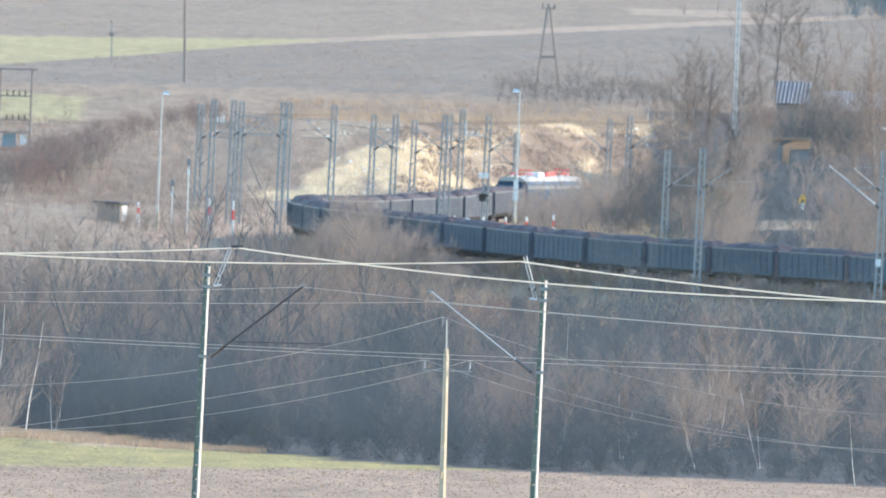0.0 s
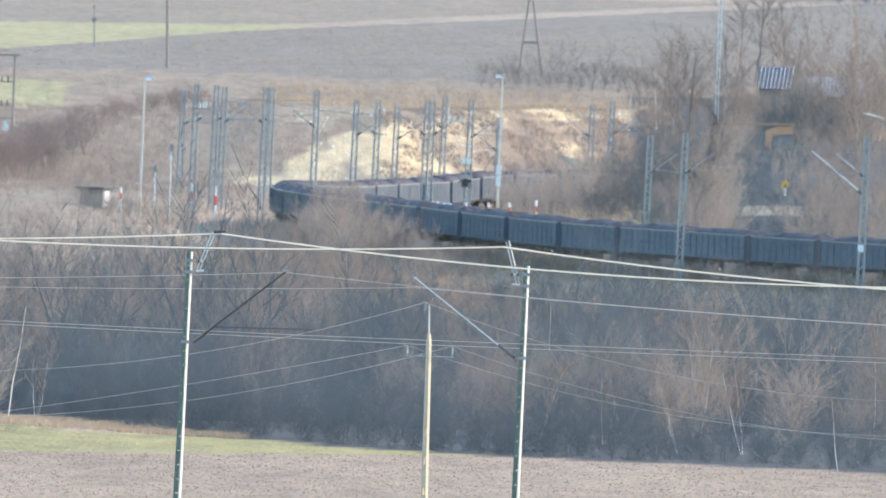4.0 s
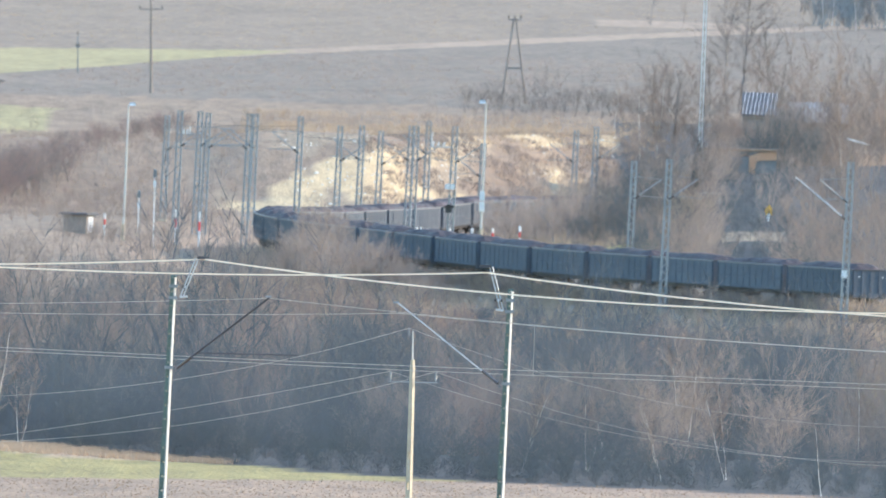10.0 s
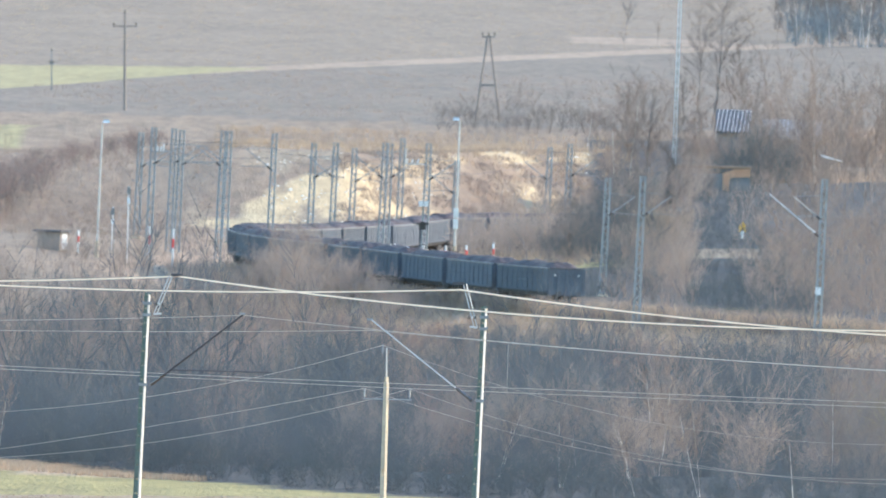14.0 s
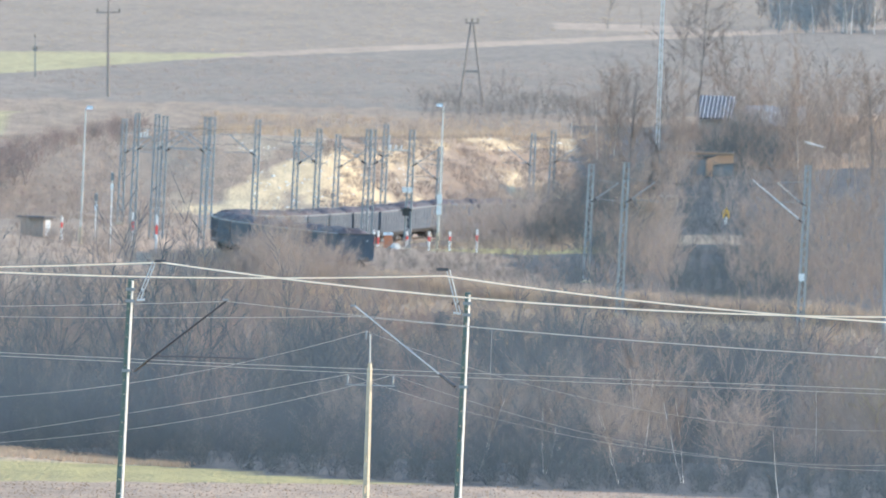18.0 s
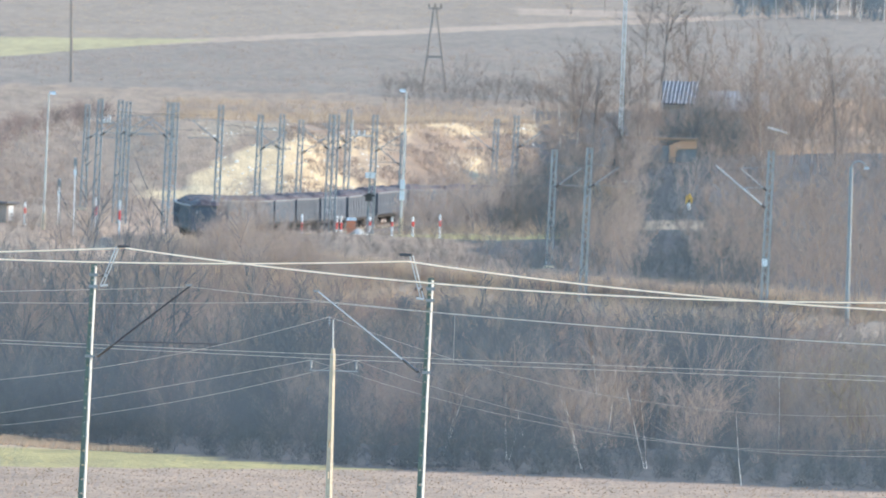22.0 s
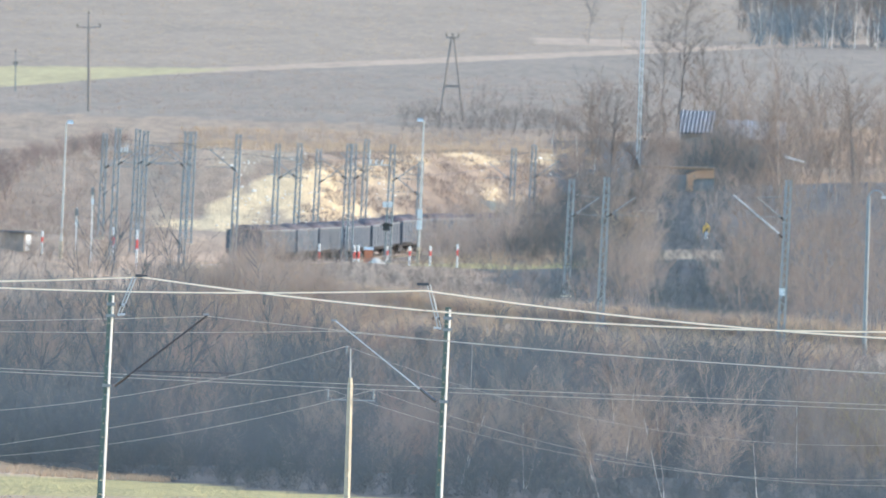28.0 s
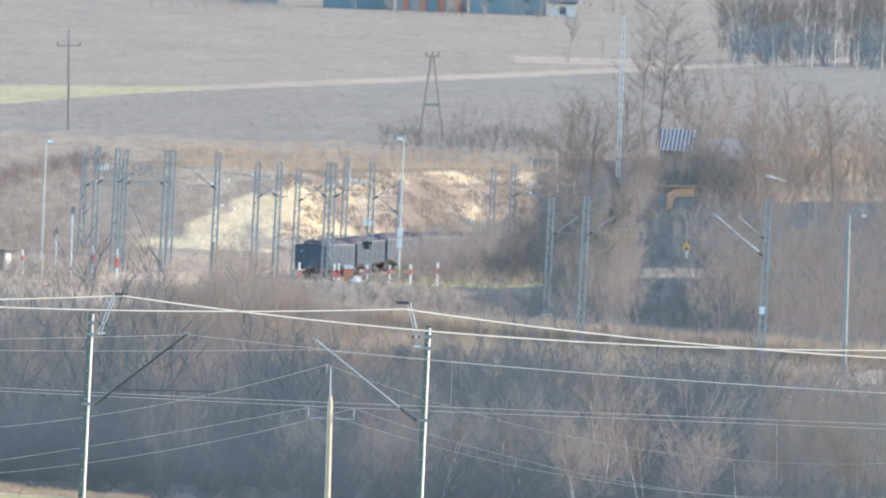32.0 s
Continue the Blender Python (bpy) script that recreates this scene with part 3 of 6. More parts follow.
def span(name, pts, r, material, label, n=4):
    """A wire along points, one closed tube."""
    sh = Shape()
    for k, p in enumerate(pts):
        d = (Vector(pts[min(k + 1, len(pts) - 1)]) - Vector(pts[max(k - 1, 0)])).normalized()
        a = d.cross(Vector((0, 0, 1)) if abs(d.z) < 0.9 else Vector((1, 0, 0))).normalized()
        b = d.cross(a)
        for j in range(n):
            w = 2 * math.pi * (j + 0.5) / n
            sh.v.append(tuple(Vector(p) + a * (r * math.cos(w)) + b * (r * math.sin(w))))
        if k:
            i = len(sh.v) - 2 * n
            sh.f += [(i + j, i + (j + 1) % n, i + n + (j + 1) % n, i + n + j) for j in range(n)]
            sh.m += [0] * n
    return tagged(new(name, sh.mesh(name, material)), label, "overhead wire", "overhead wires")


def sagging(p, dx, dy, slope, curve, steps=28):
    """From p over dx metres across and dy along, falling first by slope and rising by curve."""
    out = []
    for k in range(steps + 1):
        w = abs(dx) * k / steps
        out.append((p[0] + dx * k / steps, p[1] + dy * k / steps, p[2] - slope * w + curve * w * w))
    return out


# the near double-track line: one mast to each side
def near_mast(x, y, z, top, reach, label, tip, tip_y, low, bracket_tip, lean):
    m = thing("catenary_mast", pose(x, y, z), label, "catenary mast", "masts of the near line")
    h = top - z
    s = math.tan(radians(lean))
    # two channels turned half towards the line of sight, laced across
    ax, ay = math.cos(radians(-15)), math.sin(radians(-15))

    def at(p, q, zz, w):
        v = 0.5 + 0.5 * w
        return p * ax * w - q * ay * v + s * (zz - h), p * ay * w + q * ax * v, zz
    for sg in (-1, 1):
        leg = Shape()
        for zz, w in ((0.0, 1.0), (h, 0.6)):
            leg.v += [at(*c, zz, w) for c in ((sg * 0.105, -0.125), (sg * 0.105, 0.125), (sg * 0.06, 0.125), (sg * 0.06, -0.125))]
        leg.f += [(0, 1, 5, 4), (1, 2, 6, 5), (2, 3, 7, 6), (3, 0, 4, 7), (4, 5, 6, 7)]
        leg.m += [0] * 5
        # sunlit and shaded sides painted: pale right leg, dark left leg
        part("channel_leg", leg, M_GALV if sg > 0 else M_MASTGREEN, m, "steel channel with its sunlit side put into a pale colour" if sg > 0 else "")
    n = int(h / 0.42)
    for k in range(n):
        za, zb = h * k / n, h * (k + 0.85) / n
        sg = 1 if k % 2 else -1
        w = 1.0 - 0.4 * k / n
        part("lacing_bar", Shape().tube(at(-sg * 0.06, -0.125, za, w), at(sg * 0.06, -0.125, zb, w), 0.022, n=4), M_MASTGREEN, m)
    for k in range(n):
        za, w = h * k / n, 1.0 - 0.4 * k / n
        plate = Shape()
        for zz in (za + 0.02, za + 0.385):
            plate.v += [at(*c, zz, w) for c in ((-0.059, -0.122), (0.059, -0.122), (0.059, -0.1), (-0.059, -0.1))]
        plate.f += [(0, 1, 5, 4), (1, 2, 6, 5), (2, 3, 7, 6), (3, 0, 4, 7), (4, 5, 6, 7), (3, 2, 1, 0)]
        plate.m += [0] * 6
        part("batten_plate", plate, M_MASTGREEN, m)
    part("footing", Shape().box(-0.5 - s * h, 0.5 - s * h, -0.5, 0.5, -0.4, 0.35, taper=0.1), M_CONCRETE, m)
    part("cap", Shape().box(-0.09, 0.09, -0.09, 0.09, h - 0.02, h + 0.04), M_MASTGREEN, m)
    for zz in (h - 0.28, h - 0.62, h - low):
        part("clamp", Shape().box(-0.13 + s * (zz - h), 0.13 + s * (zz - h), -0.13, 0.13, zz - 0.045, zz + 0.045), M_STEEL, m)
    # feeder bracket above the mast
    bx, bz = bracket_tip[0] - x, bracket_tip[1] - z
    br = Shape()
    for o in (-0.045, 0.045):
        br.tube((reach * 0.24 + o, 0, h - 0.6), (bx + o, 0, bz), 0.022, n=5)
    for k in (0.25, 0.5, 0.75):
        cx, cz = reach * 0.24 + (bx - reach * 0.24) * k, h - 0.6 + (bz - h + 0.6) * k
        br.tube((cx - 0.07, 0, cz), (cx + 0.07, 0, cz + 0.06), 0.012, n=4)
    part("feeder_bracket", br, M_GALV, m, "slim galvanised ladder bracket")
    part("bracket_arm", Shape().box(min(bx, bx + reach * 0.35), max(bx, bx + reach * 0.35), -0.05, 0.05, bz - 0.03, bz + 0.05), M_BOGIE, m)
    part("insulator", Shape().tube((reach * 0.2, 0, h - 0.6), (reach * 0.42, 0, h - 0.57), 0.035, n=8), M_PORCELAIN, m, "pale feeder insulator")
    for k in range(3):
        part("insulator_shed", Shape().tube((reach * (0.24 + 0.09 * k), 0, h - 0.3), (reach * (0.29 + 0.09 * k), 0, h - 0.3), 0.055, 0.03, n=8), M_DARKPORC if k != 1 else M_PORCELAIN, m)
    # cantilever tube with its insulator and steady arm
    a, b = Vector((reach * 0.25 - s * low, 0, h - low)), Vector((tip[0] - x, tip_y - y, tip[1] - z))
    q = a + (b - a) * 0.15
    part("insulator", Shape().tube(a, q, 0.042, n=8), M_DARKPORC, m, "brown cantilever insulator")
    part("cantilever", Shape().tube(q, b, 0.031 if reach > 0 else 0.025, n=6), M_GALV if reach < 0 else M_BOGIE, m, "long tubular cantilever")
    part("tip_fitting", Shape().box(b.x - 0.14, b.x + 0.04, b.y - 0.03, b.y + 0.03, b.z - 0.02, b.z + 0.04), M_STEEL, m)
    if reach > 0:
        c = a + (b - a) * 0.21
        part("steady_arm", Shape().tube(c, c + Vector((reach * 3.0, (tip_y - y) * 0.8, 0.06)), 0.02, n=5), M_BOGIE, m)
        part("steady_clip", Shape().tube(c + Vector((2.75, 0, 0)), c + Vector((2.7, 0, -0.22)), 0.02, n=5), M_BOGIE, m)
    part("band", Shape().tube(at(0, 0, 2.75, 1.0), at(0, 0, 3.2, 1.0), 0.15, n=8), M_YELLOW if reach > 0 else M_MASTGREEN, m)
    return m


near_mast(-6.93, 667, 10.5, 21.43, 1, "green-grey laced steel catenary mast with cantilever", (-4.05, 20.97), 664.0, 2.68, (-6.25, 22.0), 1.35)
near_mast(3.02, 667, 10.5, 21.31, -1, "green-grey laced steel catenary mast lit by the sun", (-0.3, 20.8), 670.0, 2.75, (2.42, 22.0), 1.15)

FEED_L, FEED_R = (-6.05, 667, 21.97), (2.3, 667, 21.82)
TIP_L, TIP_R = (-4.05, 664.0, 20.93), (-0.25, 670.0, 20.49)
for name, p, s1, c1, s2, c2, r, m, label in (
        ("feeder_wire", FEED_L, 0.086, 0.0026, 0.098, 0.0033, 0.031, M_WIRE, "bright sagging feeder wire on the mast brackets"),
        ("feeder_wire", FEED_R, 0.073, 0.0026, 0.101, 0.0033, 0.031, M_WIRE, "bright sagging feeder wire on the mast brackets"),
        ("messenger_wire", TIP_L, 0.078, 0.0014, 0.065, 0.0015, 0.0105, M_WIREDK, "thin messenger wire of the overhead line"),
        ("messenger_wire", TIP_R, 0.062, 0.0012, 0.05, 0.0013, 0.0105, M_WIREDK, "thin messenger wire of the overhead line")):
    span(name, list(reversed(sagging(p, -37, 37, s1, c1))) + sagging(p, 38, -38, s2, c2)[1:], r, m, label)
for x0, y0, z0 in ((-3.6, 664.0, 19.1), (0.3, 670.0, 18.8)):
    span("contact_wire", [(x0 - 40, y0 + 40, z0 - 0.1), (x0, y0, z0), (x0 + 40, y0 - 40, z0 + 0.45)], 0.011, M_WIREDK, "thin contact wire of the overhead line")
for x0, y0, z0, h in ((3.75, 666.0, 18.8, 1.5),):
    span("dropper", [(x0, y0, z0), (x0, y0, z0 + h)], 0.009, M_WIREDK, "thin dropper between messenger and contact wire")


# concrete pole of the village line
def concrete_pole(x, y):
    z = land(x, y)
    p = thing("power_pole", pose(x, y, z), "weathered concrete power pole with three insulators", "power pole")
    shaft = Shape()
    top = 18.35 - z
    for sx in (-1, 1):
        i = len(shaft.v)
        for zz, w in ((0.0, 0.085), (top, 0.036)):
            shaft.v += [(sx * w - 0.025, -0.06, zz), (sx * w + 0.025, -0.06, zz), (sx * w + 0.025, 0.06, zz), (sx * w - 0.025, 0.06, zz)]
        shaft.f += [(i, i + 1, i + 5, i + 4), (i + 1, i + 2, i + 6, i + 5), (i + 2, i + 3, i + 7, i + 6), (i + 3, i, i + 4, i + 7), (i + 4, i + 5, i + 6, i + 7)]
        shaft.m += [0] * 5
    part("shaft", shaft, M_CONCRETE, p, at=pose(0, 0, 0, 0, 0, -38))
    zz = 0.4
    while zz < top - 0.2:
        w = 0.085 - 0.049 * zz / top
        part("web", Shape().box(-w, w, -0.057, 0.057, zz, zz + (0.72 if zz < top * 0.55 else 0.95)), M_CONCRETE, p, at=pose(0, 0, 0, 0, 0, -38))
        zz += 0.95
    part("top_tube", Shape().tube((0, 0, top - 0.1), (-0.02, 0, top + 1.05), 0.032, 0.025, n=8), M_GALV, p, "galvanised top tube")
    part("cross_arm", Shape().box(-0.75, 0.8, -0.03, 0.03, top - 0.56, top - 0.52), M_STEEL, p)
    for ix, iz in ((-0.14, top + 0.86), (-0.67, top - 0.52), (0.73, top - 0.5)):
        ins = Shape().tube((ix, 0, iz), (ix, 0, iz + 0.3), 0.018, n=8)
        for j in range(3):
            ins.tube((ix, 0, iz + 0.06 + j * 0.08), (ix, 0, iz + 0.1 + j * 0.08), 0.045, 0.03, n=8)
        part("insulator", ins, M_STEEL, p, "small grey pin insulator")
    return p


concrete_pole(0.2, 700)
for p, s1, c1, s2, c2 in (((0.06, 700, 19.48), 0.339, 0.0099, 0.353, 0.0122), ((-0.47, 700, 18.13), 0.242, 0.0024, 0.317, 0.011), ((0.93, 700, 18.15), 0.3245, 0.0085, 0.33, 0.0112)):
    span("power_line", list(reversed(sagging(p, -17, 14, s1, c1))), 0.009, M_WIREDK, "thin weathered power line on the concrete pole")
    span("power_line", sagging(p, 21, -5, s2, c2), 0.007, M_WIREDK, "thin weathered power line on the concrete pole")


# tall lamps over the level crossing
def street_lamp(x, y, top, head, label, box=True):
    z = land(x, y)
    h = top - z
    p = thing("street_lamp", pose(x, y, z, 0, 0.8, 0), label, "street lamp", "tall lamps")
    part("pole", Shape().tube((0, 0, 0), (0, 0, h), 0.13, 0.07, n=10), M_GALV, p)
    part("arm", Shape().tube((0, 0, h - 0.1), (head * 0.6, -0.3, h + 0.1), 0.045, n=6), M_GALV, p)
    hd = part("lamp_head", Shape().box(min(0, head) + head * 0.35 - 0.1, max(0, head) + head * 0.35 + 0.1, -0.45, -0.1, h + 0.0, h + 0.24, taper=0.06), M_GALV, p)
    part("diffuser", Shape().box(min(0, head) + head * 0.35 - 0.06, max(0, head) + head * 0.35 + 0.06, -0.5, -0.14, h - 0.06, h + 0.06, taper=0.03), M_LAMPGLASS, hd, "white lamp diffuser")
    part("base_sleeve", Shape().tube((0, 0, 0), (0, 0, 1.6), 0.19, 0.17, n=10), M_CONCRETE, p)
    if box:
        for zz in (h - 8.9, h - 9.9):
            part("switch_box", Shape().box(-0.24, 0.24, -0.34, -0.1, zz, zz + 0.85, taper=0.02), M_WHITE, p, "white switch box on the pole")
    return p


street_lamp(6.4, 2055, 14.0, -0.42, "tall galvanised lamp post with white boxes by the crossing")
street_lamp(-26.4, 2080, 12.6, 0.42, "tall galvanised lamp post beside the station", False)

# overhead wires of the station, mast to mast
def between(i, j, drop, sag, r=0.018):
    (xa, ya, ta, _), (xb, yb, tb, _) = FAR_MASTS[i], FAR_MASTS[j]
    pts = []
    for k in range(13):
        t = k / 12
        pts.append((xa + (xb - xa) * t, ya + (yb - ya) * t, ta + (tb - ta) * t - drop - 2 * sag * t * (1 - t)))
    span("station_wire", pts, r, M_BOGIE, "thin dark overhead wire between station masts")


for i, j, drop, sag in ((0, 4, 1.0, 0.35), (1, 6, 0.9, 0.4), (2, 5, 1.1, 0.4), (3, 6, 2.2, 0.5), (4, 6, 1.2, 0.2), (5, 8, 1.4, 0.4), (6, 7, 1.3, 0.3), (6, 10, 2.4, 0.4),
                        (7, 8, 0.8, 0.2), (8, 9, 0.5, 0.2), (7, 10, 1.6, 0.3), (9, 12, 1.2, 0.4), (10, 13, 1.2, 0.3), (11, 13, 2.4, 0.3), (13, 14, 1.5, 0.3), (12, 14, 0.8, 0.3),
                        (14, 15, 1.4, 0.6), (15, 16, 0.6, 0.2), (17, 18, 1.4, 0.7), (18, 19, 1.3, 0.9)):
    between(i, j, drop, sag)


# ---- trees ----
def grow(rng, height, stems, spread, depth, twigs, r0, droop=0.0, start=0.25, rmin=0.009):
    """Segments (p, q, r, r2, level) of one bare tree."""
    seg = []

    def limb(p, d, length, r, level):
        n = 1 if level == depth else (3 if level < 1 else 2)
        q = p
        for k in range(n):
            d = (d + Vector((rng.uniform(-1, 1), rng.uniform(-1, 1), rng.uniform(-0.4, 0.7) - droop * level)) * (0.12 + 0.05 * level)).normalized()
            e = q + d * (length / n)
            ra, rb = r * (1 - 0.7 * k / n), r * (1 - 0.7 * (k + 1) / n)
            seg.append((q, e, ra, rb, level))
            if level < depth:
                m = twigs[level]
                for j in range(m):
                    if level == 0 and (k + j / m) / n < start:
                        continue
                    t = rng.random()
                    side = Vector((rng.uniform(-1, 1), rng.uniform(-1, 1), 0))
                    if side.length < 0.1:
                        continue
                    nd = (d * rng.uniform(0.5, 1.0) + side.normalized() * spread * rng.uniform(0.5, 1.1)).normalized()
                    limb(q + (e - q) * t, nd, length * rng.uniform(0.3, 0.52), max(rb * 0.5, rmin), level + 1)
            q = e

    for s in range(stems):
        a = 2 * math.pi * (s + rng.random()) / max(1, stems)
        out = 0.0 if stems == 1 else rng.uniform(0.15, 0.45)
        limb(Vector((0.25 * out * math.cos(a), 0.25 * out * math.sin(a), -0.15)), Vector((out * math.cos(a), out * math.sin(a), 1)).normalized(),
             height * rng.uniform(0.75, 1.0), r0 * rng.uniform(0.7, 1.0), 0)
    return seg


def seg_arrays(seg, last, thick=1.0, blades=False):
    """Three-sided tubes for many segments at once; the last twigs run out to a point."""
    Vs, Fs, off = [], [], 0
    for tip in (0, 1, 2):      # stems, limbs, last twigs
        some = [s for s in seg if (2 if s[4] == last else min(1, s[4])) == tip]
        if not some:
            continue
        P, Q = np.array([s[0] for s in some]), np.array([s[1] for s in some])
        ra = np.array([s[2] for s in some])[:, None] * thick
        rb = np.array([s[3] for s in some])[:, None] * thick
        d = Q - P
        d /= np.maximum(np.linalg.norm(d, axis=1, keepdims=True), 1e-6)
        up = np.where(np.abs(d[:, 2:3]) < 0.9, np.array([[0, 0, 1.0]]), np.array([[1.0, 0, 0]]))
        a = np.cross(d, up)
        a /= np.linalg.norm(a, axis=1, keepdims=True)
        b = np.cross(d, a)
        if blades:
            spin = np.random.RandomState(len(some)).uniform(0, math.pi, (len(some), 1))
            a, b = a * np.cos(spin) + b * np.sin(spin), b * np.cos(spin) - a * np.sin(spin)
        ring = [P + a * ra * math.cos(w) + b * ra * math.sin(w) for w in (0, 2.094, 4.189)]
        if tip == 2 and blades:
            V = np.stack([P + a * ra, P - a * ra, Q], 1)
            F3 = np.array([[0, 1, 2]])
        elif blades:
            V = np.stack([P + a * ra, P - a * ra, Q - a * rb, Q + a * rb], 1)
            F3 = np.array([[0, 1, 2], [0, 2, 3]])
        elif tip == 2:
            V = np.stack(ring + [Q], 1)
            F3 = np.array([[0, 1, 3], [1, 2, 3], [2, 0, 3]])
        else:
            V = np.stack(ring + [Q + a * rb * math.cos(w) + b * rb * math.sin(w) for w in (0, 2.094, 4.189)], 1)
            F3 = np.array([[0, 1, 4], [0, 4, 3], [1, 2, 5], [1, 5, 4], [2, 0, 3], [2, 3, 5]])
        k = V.shape[1]
        Fs.append((F3[None] + (np.arange(len(some)) * k)[:, None, None]).reshape(-1, 3) + off)
        Vs.append(V.reshape(-1, 3))
        off += len(some) * k
    return np.concatenate(Vs), np.concatenate(Fs)


def mesh_arrays(name, V, Fq, material):
    me = bpy.data.meshes.new(name)
    me.vertices.add(len(V))
    me.vertices.foreach_set("co", V.astype(np.float32).ravel())
    me.loops.add(Fq.size)
    me.loops.foreach_set("vertex_index", Fq.astype(np.int32).ravel())
    me.polygons.add(len(Fq))
    me.polygons.foreach_set("loop_start", np.arange(len(Fq), dtype=np.int32) * Fq.shape[1])
    me.materials.append(material)
    me.update(calc_edges=True)
    return me


KINDS = {}


def kind(name, seed, height, stems, spread, depth, twigs, r0, bark, twig, **kw):
    rng = random.Random(seed)
    seg = grow(rng, height, stems, spread, depth, twigs, r0, **kw)
    wood, thin = [s for s in seg if s[4] == 0], [s for s in seg if s[4] > 0]
    KINDS[name] = dict(trunk=mesh_arrays("trunk", *seg_arrays(wood, depth), bark), crown=mesh_arrays("crown", *seg_arrays(thin, depth), twig), all=seg_arrays(seg, depth, 1.0, True), n=len(seg))


kind("young_a", 4, 7.0, 1, 0.75, 3, (6, 3, 2), 0.09, M_BARK, M_TWIG)
kind("young_b", 5, 8.0, 1, 0.6, 3, (6, 3, 2), 0.1, M_BARK, M_TWIGDK)
kind("birch_a", 7, 8.0, 1, 0.5, 3, (6, 4, 2), 0.05, M_BIRCH, M_TWIG, droop=0.1)
kind("birch_c", 17, 8.0, 1, 0.4, 3, (5, 3, 2), 0.065, M_BIRCH, M_TWIGGREY, droop=0.1)
kind("birch_b", 8, 6.5, 2, 0.5, 3, (5, 3, 2), 0.042, M_BIRCH, M_TWIG, droop=0.1)
kind("big_a", 9, 13.0, 1, 0.8, 3, (9, 5, 3), 0.15, M_BARK, M_TWIGGREY)
kind("big_b", 10, 15.0, 1, 0.65, 3, (9, 5, 3), 0.2, M_BARK, M_TWIG)
kind("olive", 11, 5.0, 6, 0.6, 2, (4, 4, 0), 0.04, M_BARK, M_TWIGOLIVE)
kind("red", 12, 4.0, 7, 0.7, 2, (4, 3, 0), 0.035, M_BARK, M_TWIGRED)
# kinds that only stand in joined thickets
kind("wood_a", 31, 6.5, 1, 0.8, 3, (5, 2, 5), 0.08, M_BARK, M_TWIG, rmin=0.011, start=0.15)
kind("wood_b", 32, 7.5, 1, 0.65, 3, (5, 2, 5), 0.09, M_BARK, M_TWIG, rmin=0.011, start=0.15)
kind("wood_c", 33, 6.0, 3, 0.7, 2, (4, 8, 0), 0.06, M_BARK, M_TWIG, rmin=0.011)
kind("bush_a", 34, 4.2, 6, 0.75, 2, (3, 6, 0), 0.035, M_BARK, M_TWIG, rmin=0.011)
kind("bush_b", 35, 3.6, 7, 0.9, 2, (3, 6, 0), 0.03, M_BARK, M_TWIG, rmin=0.011)
kind("edge_a", 36, 4.2, 7, 0.75, 2, (4, 9, 0), 0.014, M_BARK, M_TWIG, rmin=0.0055, start=0.05)
kind("edge_b", 37, 4.8, 6, 0.65, 2, (4, 9, 0), 0.013, M_BARK, M_TWIG, rmin=0.0055, start=0.05)
kind("edge_c", 38, 3.4, 7, 1.0, 2, (4, 8, 0), 0.013, M_BARK, M_TWIG, rmin=0.0055, start=0.05)

kind("bramble", 39, 1.3, 5, 1.3, 2, (2, 4, 0), 0.008, M_BARK, M_TWIG, rmin=0.006, start=0.0, droop=0.25)
kind("tussock", 41, 1.8, 6, 1.0, 2, (2, 3, 0), 0.022, M_BARK, M_TWIG, rmin=0.014, start=0.0)
kind("dome", 40, 4.2, 16, 0.6, 2, (4, 6, 0), 0.02, M_BARK, M_PALETWIG, rmin=0.01, start=0.2)


def tree(which, x, y, scale, turn, label, name="bare_tree", category="tree", group="bare trees", tilt=0.0):
    k = KINDS[which]
    t = thing(name, pose(x, y, land(x, y) - 0.05, 0, tilt, 0) @ pose(0, 0, 0, 0, 0, turn) @ Matrix.Diagonal((scale, scale, scale, 1)), label, category, group)
    part("trunk", k["trunk"], None, t)
    part("crown", k["crown"], None, t)
    return t


def thicket(name, label, places, material):
    """Many shrubs in one mesh: rows of kind, x, y, scale, turn."""
    Vs, Fs, off = [], [], 0
    for which, x, y, sc, turn, tall in places:
        V, Fq = KINDS[which]["all"]
        c, s = math.cos(turn), math.sin(turn)
        R = np.array([[c, -s, 0], [s, c, 0], [0, 0, tall]]) * sc
        Vs.append(V @ R.T + np.array([x, y, land(x, y) - 0.05]))
        Fs.append(Fq + off)
        off += len(V)
    me = mesh_arrays(name, np.concatenate(Vs), np.concatenate(Fs), material)
    return tagged(new(name, me), label, "scrub", kind="stuff")


rng = random.Random(21)
# the width of country that matters at each distance
view = lambda y: (-0.0215 * y - 2, 0.0265 * y + 2)


def clumped(rng, y0, y1, step_y, step_x, kinds, lo, hi, x_of, seed, keep=0.0, size=None):
    """Shrubs over a stretch of ground, thinned and sized by a slow noise so that they stand in clumps."""
    out, y = [], y0
    while y < y1:
        a, b = x_of(y)
        x = a + rng.uniform(0, step_x)
        while x < b:
            n = noise.noise((x * 0.16 + seed, y * 0.02, seed))
            if n > keep - 0.5:
                k = (lo + (hi - lo) * min(1, max(0, 0.5 + n))) * rng.uniform(0.8, 1.15)
                yy = y + rng.uniform(-0.5, 0.5) * step_y
                out.append((rng.choice(kinds), x, yy, k * (size(x, yy) if size else 1.0), rng.uniform(0, 6.28), rng.uniform(0.85, 1.25)))
            x += step_x * rng.uniform(0.7, 1.3)
        y += step_y
    return out


SC = ("edge_a", "edge_b", "edge_c")
FAR = ("bush_a", "bush_b", "wood_c")
